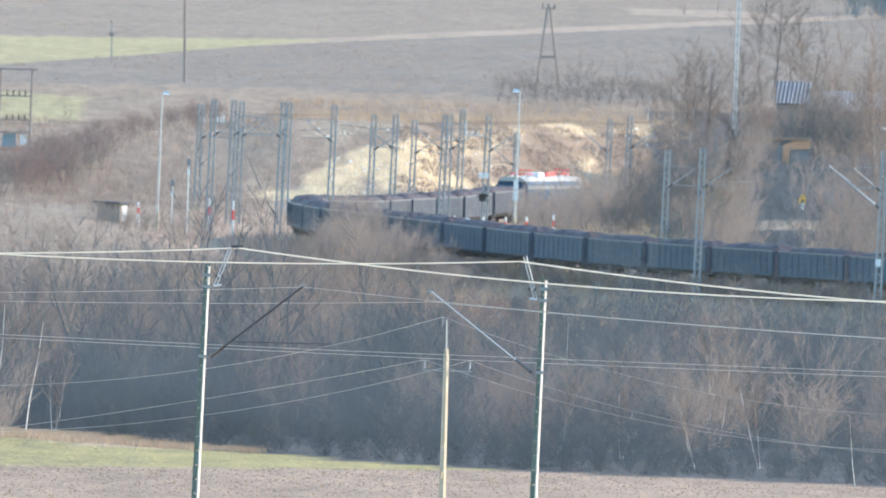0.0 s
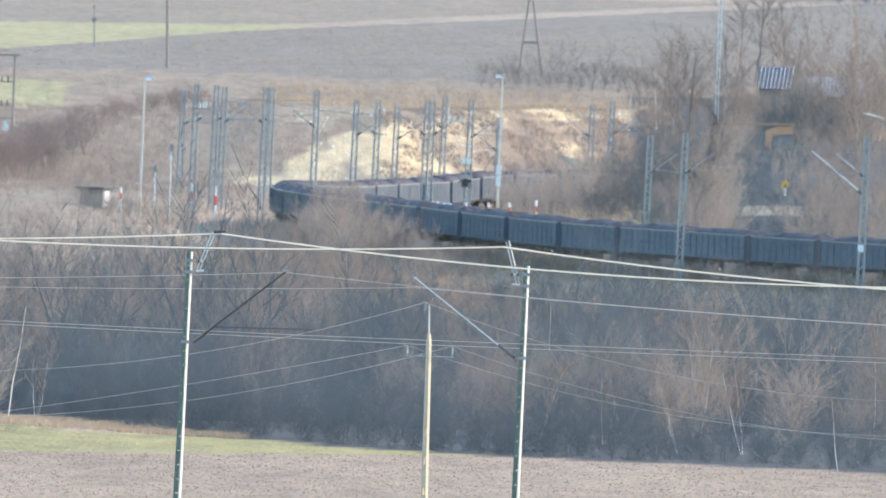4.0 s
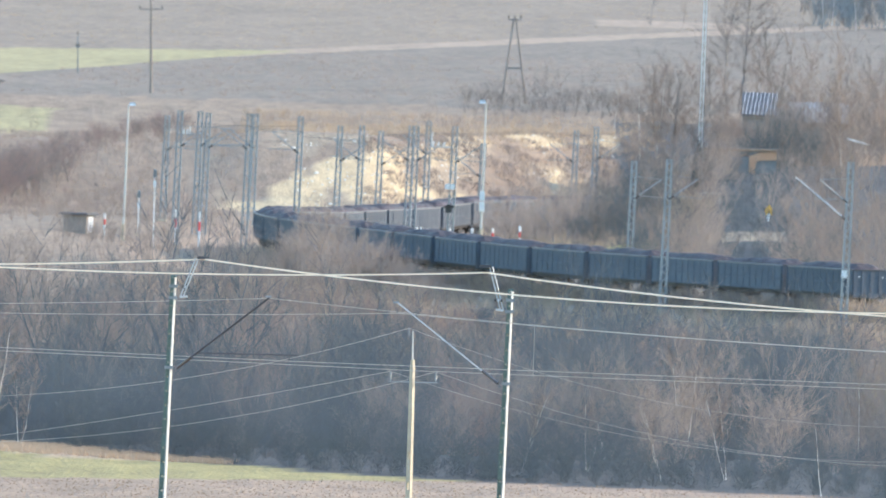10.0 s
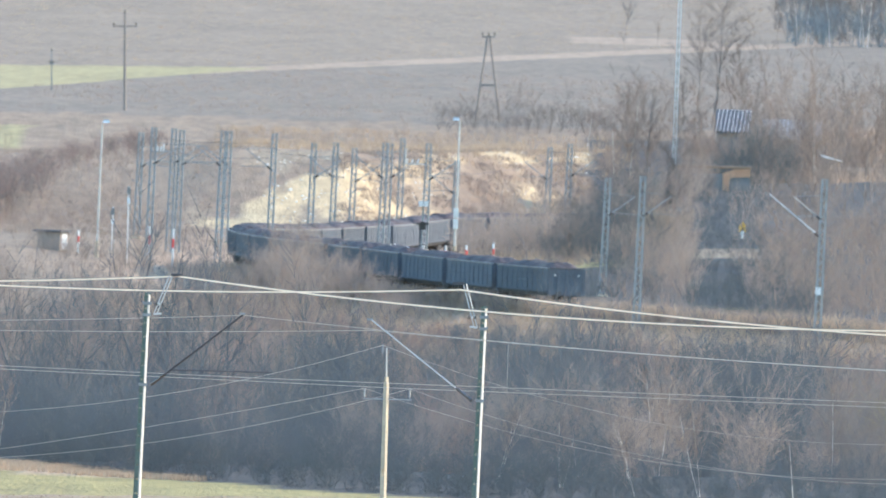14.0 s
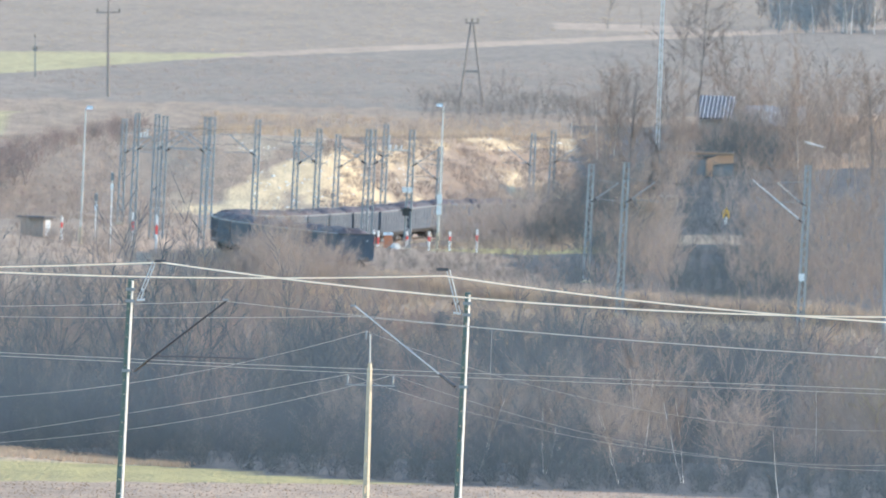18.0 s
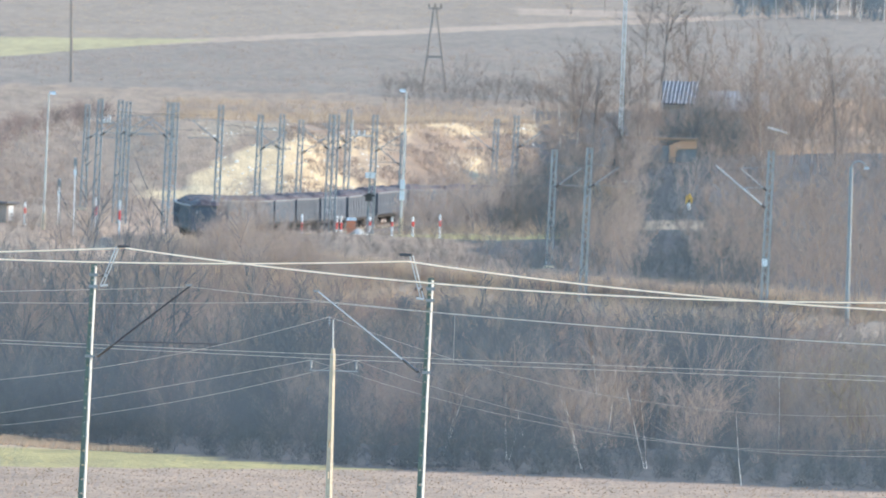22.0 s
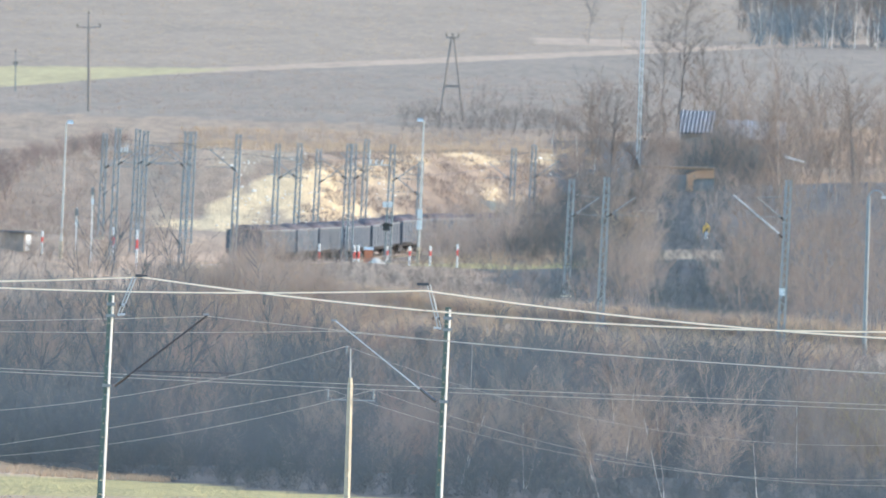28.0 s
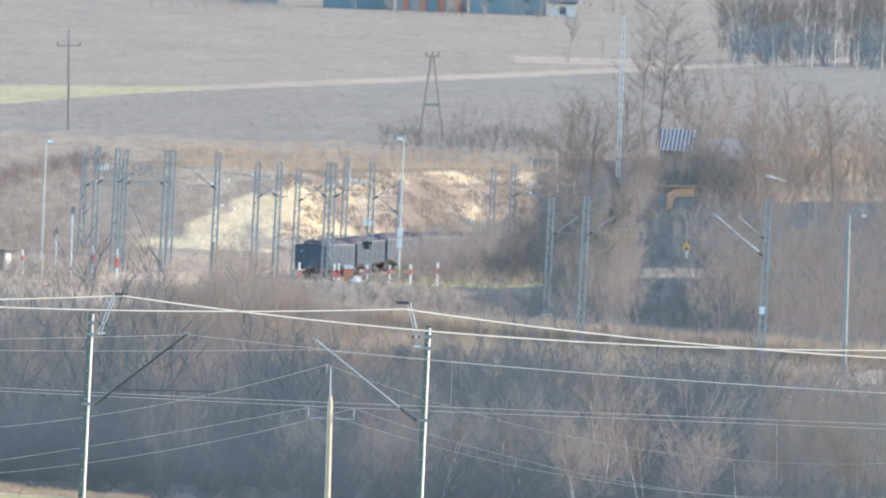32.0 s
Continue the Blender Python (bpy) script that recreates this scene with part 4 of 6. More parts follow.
# field-edge scrub, its shade put into dark twigs, taller where the field runs back
edge, front = [], []
for row in (1.5, 5, 9, 14, 20, 27):
    a, b = view(885)
    x = a
    while x < b:
        n = noise.noise((x * 0.2, row * 0.2, 1.0))
        tall = (0.5 + 0.16 * smooth01((-1 - x) / 8) - 0.12 * smooth01((x - 6) / 6)) * (0.75 + 0.02 * row) + 0.16 * n
        y = field_edge(x) + row + rng.uniform(-1.5, 1.5)
        if not (x < -13 and row < 8):
            (front if row < 6 else edge).append((rng.choice(SC), x, y, max(0.22, tall) * rng.uniform(0.85, 1.15), rng.uniform(0, 6.28), rng.uniform(0.85, 1.1)))
        x += rng.uniform(1.0, 1.7)
# shade at the foot of the wood is painted by this dark front row
thicket("front_scrub", "front row of field-edge scrub, shade put into its dark colour", front, M_EVERGREEN_SHADE)
thicket("edge_scrub", "leafless scrub along the field edge, shade put into its dark twigs", edge, M_TWIGDK)
low = []
for k in range(150):      # low bramble at the foot of the scrub
    x = rng.uniform(-14, 25)
    low.append(("bramble", x, field_edge(x) + rng.uniform(0.5, 8), rng.uniform(0.5, 1.0), rng.uniform(0, 6.28), rng.uniform(0.8, 1.2)))
thicket("bramble", "low bramble along the field edge, shade put into its dark colour", low, M_EVERGREEN_SHADE)


def clump(x, y, half, n, scale, kinds=SC):
    """A clump of shrubs that is tallest in its middle."""
    out = []
    for k in range(n):
        u = rng.uniform(-1, 1)
        out.append((rng.choice(kinds), x + u * half, y + rng.uniform(-12, 12), scale * (1 - 0.35 * u * u) * rng.uniform(0.7, 1.12), rng.uniform(0, 6.28), rng.uniform(0.95, 1.3)))
    return out


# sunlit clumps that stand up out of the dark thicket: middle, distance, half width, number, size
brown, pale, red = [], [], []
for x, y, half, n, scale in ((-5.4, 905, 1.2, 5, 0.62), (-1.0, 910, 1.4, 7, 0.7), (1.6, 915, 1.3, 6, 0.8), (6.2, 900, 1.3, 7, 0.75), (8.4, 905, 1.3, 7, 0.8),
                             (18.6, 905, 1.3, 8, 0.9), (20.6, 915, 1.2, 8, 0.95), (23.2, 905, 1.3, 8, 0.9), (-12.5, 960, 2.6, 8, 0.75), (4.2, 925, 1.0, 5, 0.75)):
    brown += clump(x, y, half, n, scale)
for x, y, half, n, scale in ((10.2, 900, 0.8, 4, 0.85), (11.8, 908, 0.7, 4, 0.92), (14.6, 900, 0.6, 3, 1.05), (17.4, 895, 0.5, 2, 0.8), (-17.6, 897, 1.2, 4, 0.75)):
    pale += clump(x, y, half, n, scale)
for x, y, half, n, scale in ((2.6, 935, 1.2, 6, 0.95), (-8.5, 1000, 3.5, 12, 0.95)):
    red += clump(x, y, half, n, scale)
# dark shrubs that paint the shade of the gaps between the clumps
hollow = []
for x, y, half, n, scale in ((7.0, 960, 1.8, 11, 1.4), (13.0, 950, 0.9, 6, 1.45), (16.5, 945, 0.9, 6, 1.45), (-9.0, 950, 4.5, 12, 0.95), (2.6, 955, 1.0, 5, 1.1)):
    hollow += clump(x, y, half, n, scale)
thicket("tall_blackthorn", "tall scrub in shade colours between the sunlit clumps", hollow, M_TWIGDK)
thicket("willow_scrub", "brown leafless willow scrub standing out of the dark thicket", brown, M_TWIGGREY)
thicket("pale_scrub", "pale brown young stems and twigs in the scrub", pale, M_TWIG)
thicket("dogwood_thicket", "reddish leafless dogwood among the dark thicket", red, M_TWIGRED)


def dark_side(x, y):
    """True where the valley shrubs take the dark shade colour, false where they stay brown."""
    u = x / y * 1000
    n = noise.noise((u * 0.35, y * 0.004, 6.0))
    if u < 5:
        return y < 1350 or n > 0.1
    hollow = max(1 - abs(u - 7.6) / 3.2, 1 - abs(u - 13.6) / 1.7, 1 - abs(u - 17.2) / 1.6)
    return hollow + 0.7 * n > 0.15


valley = clumped(rng, 1020, 1420, 55, 1.5, FAR, 0.75, 1.4, view, 5.0, 0.05)
valley += clumped(rng, 1470, 1700, 50, 1.7, FAR, 0.8, 1.25, view, 9.0, 0.05)
thicket("blackthorn_scrub", "valley thicket below the railway, hollow shade put into its dark twigs", [p for p in valley if dark_side(p[1], p[2])], M_TWIGDK)
near_line = clumped(rng, 1660, 1770, 36, 1.6, FAR, 0.65, 1.2, view, 9.5, 0.4, lambda x, y: 1.15 if x < -2 else max(0.55, 1.05 - (x + 2) * 0.025))
light = [p for p in valley + near_line if not dark_side(p[1], p[2])]
thicket("blackthorn_scrub", "thicket below the railway bank, shade put into its dark twigs", [p for p in near_line if dark_side(p[1], p[2])], M_TWIGDK)
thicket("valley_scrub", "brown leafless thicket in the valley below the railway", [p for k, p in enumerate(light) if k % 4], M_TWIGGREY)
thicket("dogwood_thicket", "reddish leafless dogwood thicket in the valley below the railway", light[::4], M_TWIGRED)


def above_line(y):
    lx = float(np.interp(y, LINE_YS, LINE_XS))
    return -0.0215 * y - 2, lx - 9


# thicket that hides the foot of the near branch of the line
thicket("line_scrub", "tall leafless thicket in front of the railway curve",
        clumped(rng, 1790, 2010, 30, 1.8, ("bush_a", "wood_c", "wood_a"), 0.6, 1.1, above_line, 12.0, 0.12,
                lambda x, y: 0.85 if x < -11.5 else 1.15 if x < -4 else max(0.35, 0.8 - (x + 4) * 0.05)), M_TWIG)
for k in range(12):
    y = rng.uniform(1800, 1980)
    x = rng.uniform(*above_line(y))
    if x < 4:
        tree(rng.choice(("young_a", "young_b", "birch_b")), x, y, rng.uniform(0.45, 0.72), rng.uniform(0, 360), "leafless young tree with fine grey-brown twigs in the thicket")

# brush right before the tightest part of the curve
places = []
for k in range(170):
    s = rng.uniform(62, 215)
    x, y, z = on_line(s)
    h = radians(ramp(s, HEADING))
    off = rng.uniform(3.4, 13)
    x, y = x - off * math.cos(h), y + off * math.sin(h) - 2
    top = 0.8 + 2.7 * smooth01((x + 11.6) / 1.6) * smooth01((2.5 - x) / 6) + rng.uniform(-0.6, 0.4) - 0.07 * max(0.0, x)
    places.append((rng.choice(("bush_a", "bush_b", "wood_c")), x, y, max(0.25, (top - land(x, y)) / 4.6), rng.uniform(0, 6.28), rng.uniform(0.95, 1.15)))
thicket("curve_brush", "soft grey-brown brush close in front of the curve", places, M_TWIG)

# wooded hill beside the line
def in_gap(x, y):
    """The open track up to the sign, the shed and the house."""
    return 0.0133 * y < x < 0.0166 * y and y < 2195


places = []
while len(places) < 300:
    y = rng.uniform(2060, 2440)
    left = 15 + (y - 2060) * 0.045 if y < 2250 else 22
    x = rng.uniform(left, 0.0265 * y + 5)
    if in_gap(x, y):
        continue
    low = 0.55 if 31 < x < 34.6 and y < 2300 else 1.0
    if 2296 < y < 2312 and 31 < x < 44:
        continue
    places.append((rng.choice(("wood_a", "wood_b", "wood_c", "bush_a")), x, y, rng.uniform(0.55, 1.05) * low, rng.uniform(0, 6.28), rng.uniform(0.9, 1.2)))
for k in range(80):      # trees close in front of the house
    x = rng.uniform(34.9, 44)
    places.append((rng.choice(("wood_a", "wood_b", "wood_c", "bush_a")), x, rng.uniform(2215, 2294), rng.uniform(0.7, 1.05), rng.uniform(0, 6.28), 1.1))
for k in range(46):
    x = rng.uniform(30.5, 36)
    places.append((rng.choice(("bush_a", "bush_b")), x, rng.uniform(2235, 2294), rng.uniform(0.7, 1.0), rng.uniform(0, 6.28), 1.0))
for k in range(80):      # back of the wood
    places.append((rng.choice(("wood_a", "wood_b")), rng.uniform(37, 68), rng.uniform(2350, 2440), rng.uniform(1.05, 1.4), rng.uniform(0, 6.28), 1.1))
for k in range(24):
    places.append((rng.choice(("wood_a", "wood_b", "wood_c")), rng.uniform(32.6, 38), rng.uniform(2206, 2245), rng.uniform(0.75, 1.0), rng.uniform(0, 6.28), 1.05))
for k in range(16):
    places.append((rng.choice(("bush_a", "wood_c")), rng.uniform(27.5, 31.4), rng.uniform(2180, 2192), rng.uniform(0.45, 0.7), rng.uniform(0, 6.28), 1.0))
for k in range(16):
    places.append((rng.choice(("wood_a", "wood_b")), rng.uniform(32.5, 38), rng.uniform(2225, 2294), rng.uniform(0.8, 1.0), rng.uniform(0, 6.28), 1.0))
thicket("hill_wood", "leafless grey-brown wood on the hill beside the railway", [p for k, p in enumerate(places) if k % 4], M_TWIG)
thicket("dark_wood", "dark leafless wood on the hill beside the railway", places[::4], M_TWIGGREY)
for x, y, sc, which in ((22.5, 2170, 0.82, "big_a"), (25.5, 2200, 0.9, "big_b"), (28.0, 2150, 0.75, "big_a"), (33.5, 2420, 1.05, "big_a"), (35.0, 2440, 1.2, "big_a"),
                        (41.0, 2150, 0.75, "big_b"), (45.0, 2120, 0.8, "big_a"), (49.0, 2200, 0.85, "big_b"), (38.0, 2080, 0.62, "big_a"), (53.0, 2150, 0.8, "big_a")):
    tree(which, x, y, sc, rng.uniform(0, 360), "tall leafless tree with spreading dark limbs on the hill")
for x, y, sc in ((26.0, 2250, 0.95), (23.5, 2330, 0.9), (31.0, 2290, 0.8), (44.0, 2250, 0.9), (47.0, 2180, 0.8), (25.1, 2330, 1.0), (21.1, 2380, 0.5)):
    tree("birch_c" if y > 2300 else "birch_a", x, y, sc, rng.uniform(0, 360), "slender birch with white bark among bare trees", "birch_tree", group="birches")

# shrubs behind the near branch of the line
places = clumped(rng, 1905, 2050, 16, 1.4, ("bush_a", "bush_b", "wood_c", "wood_a"), 0.6, 1.1, lambda y: (max(15.5, float(np.interp(y, LINE_YS, LINE_XS)) + 8), 0.0133 * y), 15.0, 0.0, lambda x, y: 0.35 + 0.75 * smooth01((x - 16) / 6))
places += clumped(rng, 1875, 2060, 18, 1.5, ("bush_a", "bush_b", "wood_c", "wood_a"), 0.65, 1.15, lambda y: (max(0.0167 * y, float(np.interp(y, LINE_YS, LINE_XS)) + 10), 0.0265 * y + 4), 16.0, 0.0, lambda x, y: 0.4 + 0.7 * smooth01((x - float(np.interp(y, LINE_YS, LINE_XS)) - 9) / 14) if y < 1960 else 1.0)
places = [p for p in places if p[1] > float(np.interp(p[2], LINE_YS, LINE_XS)) + 7]
thicket("trackside_scrub", "leafless brown shrubs beside the railway track", [p for k, p in enumerate(places) if not (17 < p[1] < 23.5 and k % 4)], M_TWIG)
thicket("dark_trackside_scrub", "dark evergreen shrubs beside the railway track", [p for k, p in enumerate(places) if 17 < p[1] < 23.5 and k % 4], M_EVERGREEN_SHADE)
places = clumped(rng, 2070, 2150, 11, 1.0, FAR, 0.55, 0.8, lambda y: (14.8, 24), 18.0, 0.0, lambda x, y: 0.85 + 0.75 * smooth01((x - 14) / 7)) + clumped(rng, 2190, 2230, 12, 1.2, FAR, 0.5, 0.8, lambda y: (14, 20), 18.0, 0.05)
thicket("dark_scrub", "dark evergreen shrubs on the slope beside the cutting", places[::2], M_EVERGREEN_SHADE)
thicket("slope_scrub", "grey-brown shrubs on the slope beside the cutting", places[1::2], M_TWIGGREY)

thicket("cutting_scrub", "brown shrubs and dry stalks above the cutting", clumped(rng, 2085, 2140, 11, 0.85, FAR, 0.66, 0.95, lambda y: (7.0, 16), 17.0, 0.0), M_TWIG)
line_x = lambda y: float(np.interp(y, LINE_YS, LINE_XS))
places = clumped(rng, 1890, 2030, 16, 1.5, FAR, 0.2, 0.42, lambda y: (line_x(y) - 13, line_x(y) - 4.2), 31.0, 0.0)
for k in range(240):
    y = rng.uniform(1825, 2000)
    places.append(("tussock", line_x(y) - rng.uniform(3.0, 6.0), y, rng.uniform(0.8, 1.2), rng.uniform(0, 6.28), 1.0))
inner = clumped(rng, 1955, 2048, 13, 1.3, FAR, 0.22, 0.42, lambda y: (line_x(y) + 6, 17.5), 41.0, 0.0)
thicket("inner_brush", "low grey-brown brush inside the railway curve", inner, M_TWIGGREY)
places += clumped(rng, 1930, 2036, 14, 1.3, FAR, 0.16, 0.34, lambda y: (line_x(y) + 3.8, max(line_x(y) + 6, 17)), 33.0, 0.0)
thicket("embankment_scrub", "low brown brush on both sides of the railway curve", places[:len(places) // 2:2] + places[len(places) // 2:], M_TWIG)
places = clumped(rng, 1815, 1960, 12, 1.5, ("tussock",), 0.5, 0.9, lambda y: (line_x(y) - 26, line_x(y) - 5), 37.0, 0.2)
shade = []
for k in range(190):
    y = rng.uniform(1800, 1965)
    x = line_x(y) - rng.uniform(12.5, 23)
    (shade if dark_side(x, y) else places).append(("tussock", x, y, max(0.5, (rng.uniform(-1.9, -0.8) - land(x, y)) / 1.9), rng.uniform(0, 6.28), 1.0))
# shade below the bank is put into these darker tussocks
thicket("bank_thorn", "brush at the foot of the railway bank, shade put into its colour", shade, M_TWIGDK)
thicket("bank_brush", "low reddish-brown brush on the railway bank", places, M_TWIGRED)
# the trees' shade over the slope, painted as dark undergrowth
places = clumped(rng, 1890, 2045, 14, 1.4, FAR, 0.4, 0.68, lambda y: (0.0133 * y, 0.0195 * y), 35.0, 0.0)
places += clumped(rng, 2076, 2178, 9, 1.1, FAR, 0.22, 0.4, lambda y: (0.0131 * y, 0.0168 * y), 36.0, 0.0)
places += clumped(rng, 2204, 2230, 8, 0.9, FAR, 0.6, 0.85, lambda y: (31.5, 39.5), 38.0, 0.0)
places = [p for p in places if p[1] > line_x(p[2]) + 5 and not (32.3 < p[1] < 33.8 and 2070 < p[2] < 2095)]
thicket("dark_undergrowth", "undergrowth with the slope's shade put into its dark colour", places, M_EVERGREEN_SHADE)

# brown shrubs that break up both sides of the open track on the hill
places = []
for k in range(46):
    y = rng.uniform(1905, 2185)
    q = rng.random() ** 2 * 0.0013
    x = y * (0.0132 + q if rng.random() < 0.6 else 0.0167 - q)
    if x > line_x(y) + 6 and not (32.3 < x < 34.0 and 2060 < y < 2095):
        places.append((rng.choice(FAR), x, y, rng.uniform(0.45, 0.8), rng.uniform(0, 6.28), 1.1))
thicket("track_scrub", "brown shrubs along the open track on the hill", places, M_TWIG)

# scrub hill beside the station and hedges in the fields
places = clumped(rng, 2130, 2290, 22, 1.8, FAR, 0.25, 0.5, lambda y: (-0.0215 * y - 2, -19 - (y - 2170) * 0.04), 22.0, 0.12)
places = [p for p in places if p[1] > -38 or p[2] > 2262]
thicket("station_scrub", "reddish-brown leafless scrub on the rise by the station", places[::4], M_TWIGRED)
thicket("station_brush", "brown leafless scrub on the rise by the station", [p for k, p in enumerate(places) if k % 4], M_TWIG)
places = clumped(rng, 2405, 2425, 8, 1.1, FAR, 0.3, 0.55, lambda y: (5, 24), 24.0, 0.0)
thicket("field_hedge", "dark leafless hedge along the stubble field", places, M_TWIGGREY)
places = []
for k in range(120):      # hedge climbing the rise beside the station
    t = k / 119
    x, y = -43 + 19 * t + rng.uniform(-1.6, 1.6), 2210 + 140 * t + rng.uniform(-22, 9)
    top = 6.0 + 4.0 * t ** 0.8 + rng.uniform(-0.9, 0.3)
    places.append((rng.choice(("bush_a", "bush_b")), x, y, max(0.3, (top - land(x, y)) / 4.6), rng.uniform(0, 6.28), 1.0))
thicket("rise_hedge", "purplish-brown leafless hedge on the rise beside the station", [p for k, p in enumerate(places) if k % 3], M_TWIGRED)
thicket("rise_hedge", "grey-brown leafless hedge on the rise beside the station", places[::3], M_TWIGGREY)
places = clumped(rng, 2255, 2380, 20, 2.0, FAR, 0.25, 0.5, lambda y: (-18, 20), 26.0, 0.2)
places += clumped(rng, 2242, 2300, 13, 1.2, FAR, 0.3, 0.6, lambda y: (10, 19), 27.0, 0.0)
thicket("bank_scrub", "low dry shrubs on the sandy bank", places, M_TWIG)

# trees that stand out in the valley
for which, x, y, sc, tilt, label, nm in (
        ("birch_c", -16.3, 893, 0.62, 2, "slender birch with white bark at the edge of the field", "birch_tree"),
        ("birch_c", -17.6, 896, 0.7, -2, "slender birch with white bark at the edge of the field", "birch_tree"),
        ("birch_b", -15.2, 895, 0.55, 4, "slender birch with white bark at the edge of the field", "birch_tree"),
        ("birch_c", 15.9, 857.5, 0.36, -9, "thin leaning birch with pale bark in the scrub", "birch_tree"),
        ("birch_b", 11.2, 905, 0.8, 0, "pale many-stemmed young birch in the scrub", "birch_tree"),
        ("birch_b", 8.6, 940, 0.75, 0, "pale many-stemmed young birch in the scrub", "birch_tree"),
        ("birch_a", 15.0, 1010, 0.8, 0, "pale young birch in the scrub", "birch_tree"),
        ("birch_b", 2.0, 1100, 0.8, 0, "pale many-stemmed young birch in the scrub", "birch_tree"),
        ("birch_b", 10.1, 874, 0.62, -2, "slender pale birch at the edge of the scrub", "birch_tree"),
        ("birch_b", 12.6, 878, 0.72, 0, "pale many-stemmed young birch in the scrub", "birch_tree"),
        ("birch_b", 7.2, 884, 0.6, 1, "pale many-stemmed young birch in the scrub", "birch_tree"),
        ("birch_a", 18.2, 905, 0.6, -3, "slender pale birch at the edge of the scrub", "birch_tree"),
        ("birch_b", 4.6, 888, 0.6, 1, "pale many-stemmed young birch in the scrub", "birch_tree")):
    tree(which, x, y, sc, rng.uniform(0, 360), label, nm, "birch", "birches", tilt)
for x, y, sc in ((21.5, 905, 0.85), (19.8, 915, 0.75), (22.8, 925, 0.8)):
    tree("olive", x, y, sc, rng.uniform(0, 360), "olive-brown willow shrub with catkins in the scrub", "willow_shrub", "shrub", "willow shrubs")
for x, y, sc in ((12.5, 1690, 0.9), (14.0, 1700, 0.8), (-12.0, 1300, 1.0)):
    tree("red", x, y, sc, rng.uniform(0, 360), "reddish leafless dogwood shrub in the thicket", "dogwood_shrub", "shrub", "dogwood shrubs")


for x, y, sc in ((25.0, 2062, 1.0), (26.4, 2068, 0.85), (23.4, 2075, 0.7)):
    tree("dome", x, y, sc, rng.uniform(0, 360), "rounded pale brown willow bush with dense upright twigs", "willow_bush", "bush", "willow bushes")


# dry grass
def grass(name, label, places, material, h, per):
    g = random.Random(5)
    V, Fq = [], []
    for x, y in places:
        z = land(x, y)
        for k in range(per):
            a, w = g.uniform(0, 6.28), g.uniform(0.02, 0.045)
            px, py, hh = x + g.gauss(0, 0.25), y + g.gauss(0, 0.25), h * g.uniform(0.5, 1.2)
            lx, ly = g.gauss(0, 0.25) * hh, g.gauss(0, 0.25) * hh
            i = len(V)
            V += [(px - w * math.cos(a), py - w * math.sin(a), z - 0.05), (px + w * math.cos(a), py + w * math.sin(a), z - 0.05), (px + lx, py + ly, z + hh)]
            Fq.append((i, i + 1, i + 2))
    me = mesh_arrays(name, np.array(V), np.array(Fq), material)
    return tagged(new(name, me), label, "grass", kind="stuff")


g = random.Random(9)
spots = []
for k in range(4200):      # bank below the near branch of the line
    y = g.uniform(1815, 1960)
    spots.append((float(np.interp(y, LINE_YS, LINE_XS)) - g.uniform(3.2, 24), y))
for k in range(700):
    y = g.uniform(1780, 2060)
    spots.append((float(np.interp(y, LINE_YS, LINE_XS)) + g.uniform(3.2, 9), y))
for k in range(2400):
    s = g.uniform(-110, 150)
    x, y, z = on_line(s)
    spots.append((x - g.uniform(2.9, 5.0), y))
verge = []
for k in range(2300):
    s = g.uniform(-110, 170)
    x, y, z = on_line(s)
    verge.append((x - g.uniform(2.6, 4.2), y))
grass("verge_grass", "tall brown grass and dry stalks beside the track", verge, M_STRAW, 1.8, 9)
grass("bank_grass", "tall dry straw-coloured grass on the railway bank", spots, M_STRAW, 0.7, 8)
spots = []
for k in range(1500):
    x = -20 + 13 * g.random() ** 2
    e = field_edge(x)
    spots.append((x, g.uniform(e - 1 - 8 * smooth01((-7 - x) / 8), e + 7)))
grass("field_edge_grass", "dry reddish straw at the edge of the field", spots, M_STRAW, 0.19, 12)
spots = [(g.uniform(-18, 26), g.uniform(2300, 2400)) for k in range(1600)] + [(g.uniform(4, 22), g.uniform(2062, 2150)) for k in range(700)]
face = []
while len(face) < 2600:
    x = g.uniform(-5, 24)
    y = toe(x) + g.uniform(0, 70)
    if noise.noise((x * 0.3 + y * 0.03, y * 0.1, 6.0)) > -0.05:
        face.append((x, y))
rise = []
while len(rise) < 3200:
    x, y = g.uniform(-48, -17), g.uniform(2150, 2350)
    if noise.noise((x * 0.2, y * 0.04, 4.0)) > -0.2:
        rise.append((x, y))
grass("rise_grass", "dry brown grass and stalks on the rise by the station", rise, M_TWIG, 0.5, 6)
grass("bank_face_grass", "dry brown tufts and stalks over the face of the bank", face, M_TWIG, 0.42, 7)
grass("bank_top_grass", "dry brown grass above and beside the sandy bank", spots, M_STRAW, 0.6, 8)


spots = []
while len(spots) < 6000:
    x, y = g.uniform(-64, 70), g.uniform(2430, 2750)
    if noise.noise((x * 0.25, y * 0.03, 8.0)) + 0.6 * noise.noise((x * 0.06, y * 0.012, 3.0)) > -0.12 and zone(x, y) == 10:
        spots.append((x, y))
grass("field_weeds", "dry brown weeds over the fallow field", spots, M_TWIG, 0.27, 4)
spots = []
while len(spots) < 5000:
    x, y = g.uniform(-80, 90), g.uniform(2760, 3480)
    if noise.noise((x * 0.2, y * 0.025, 5.0)) > -0.1 and zone(x, y) == 6:
        spots.append((x, y))
grass("field_stubble", "pale stubble over the far field", spots, M_STRAW, 0.28, 4)


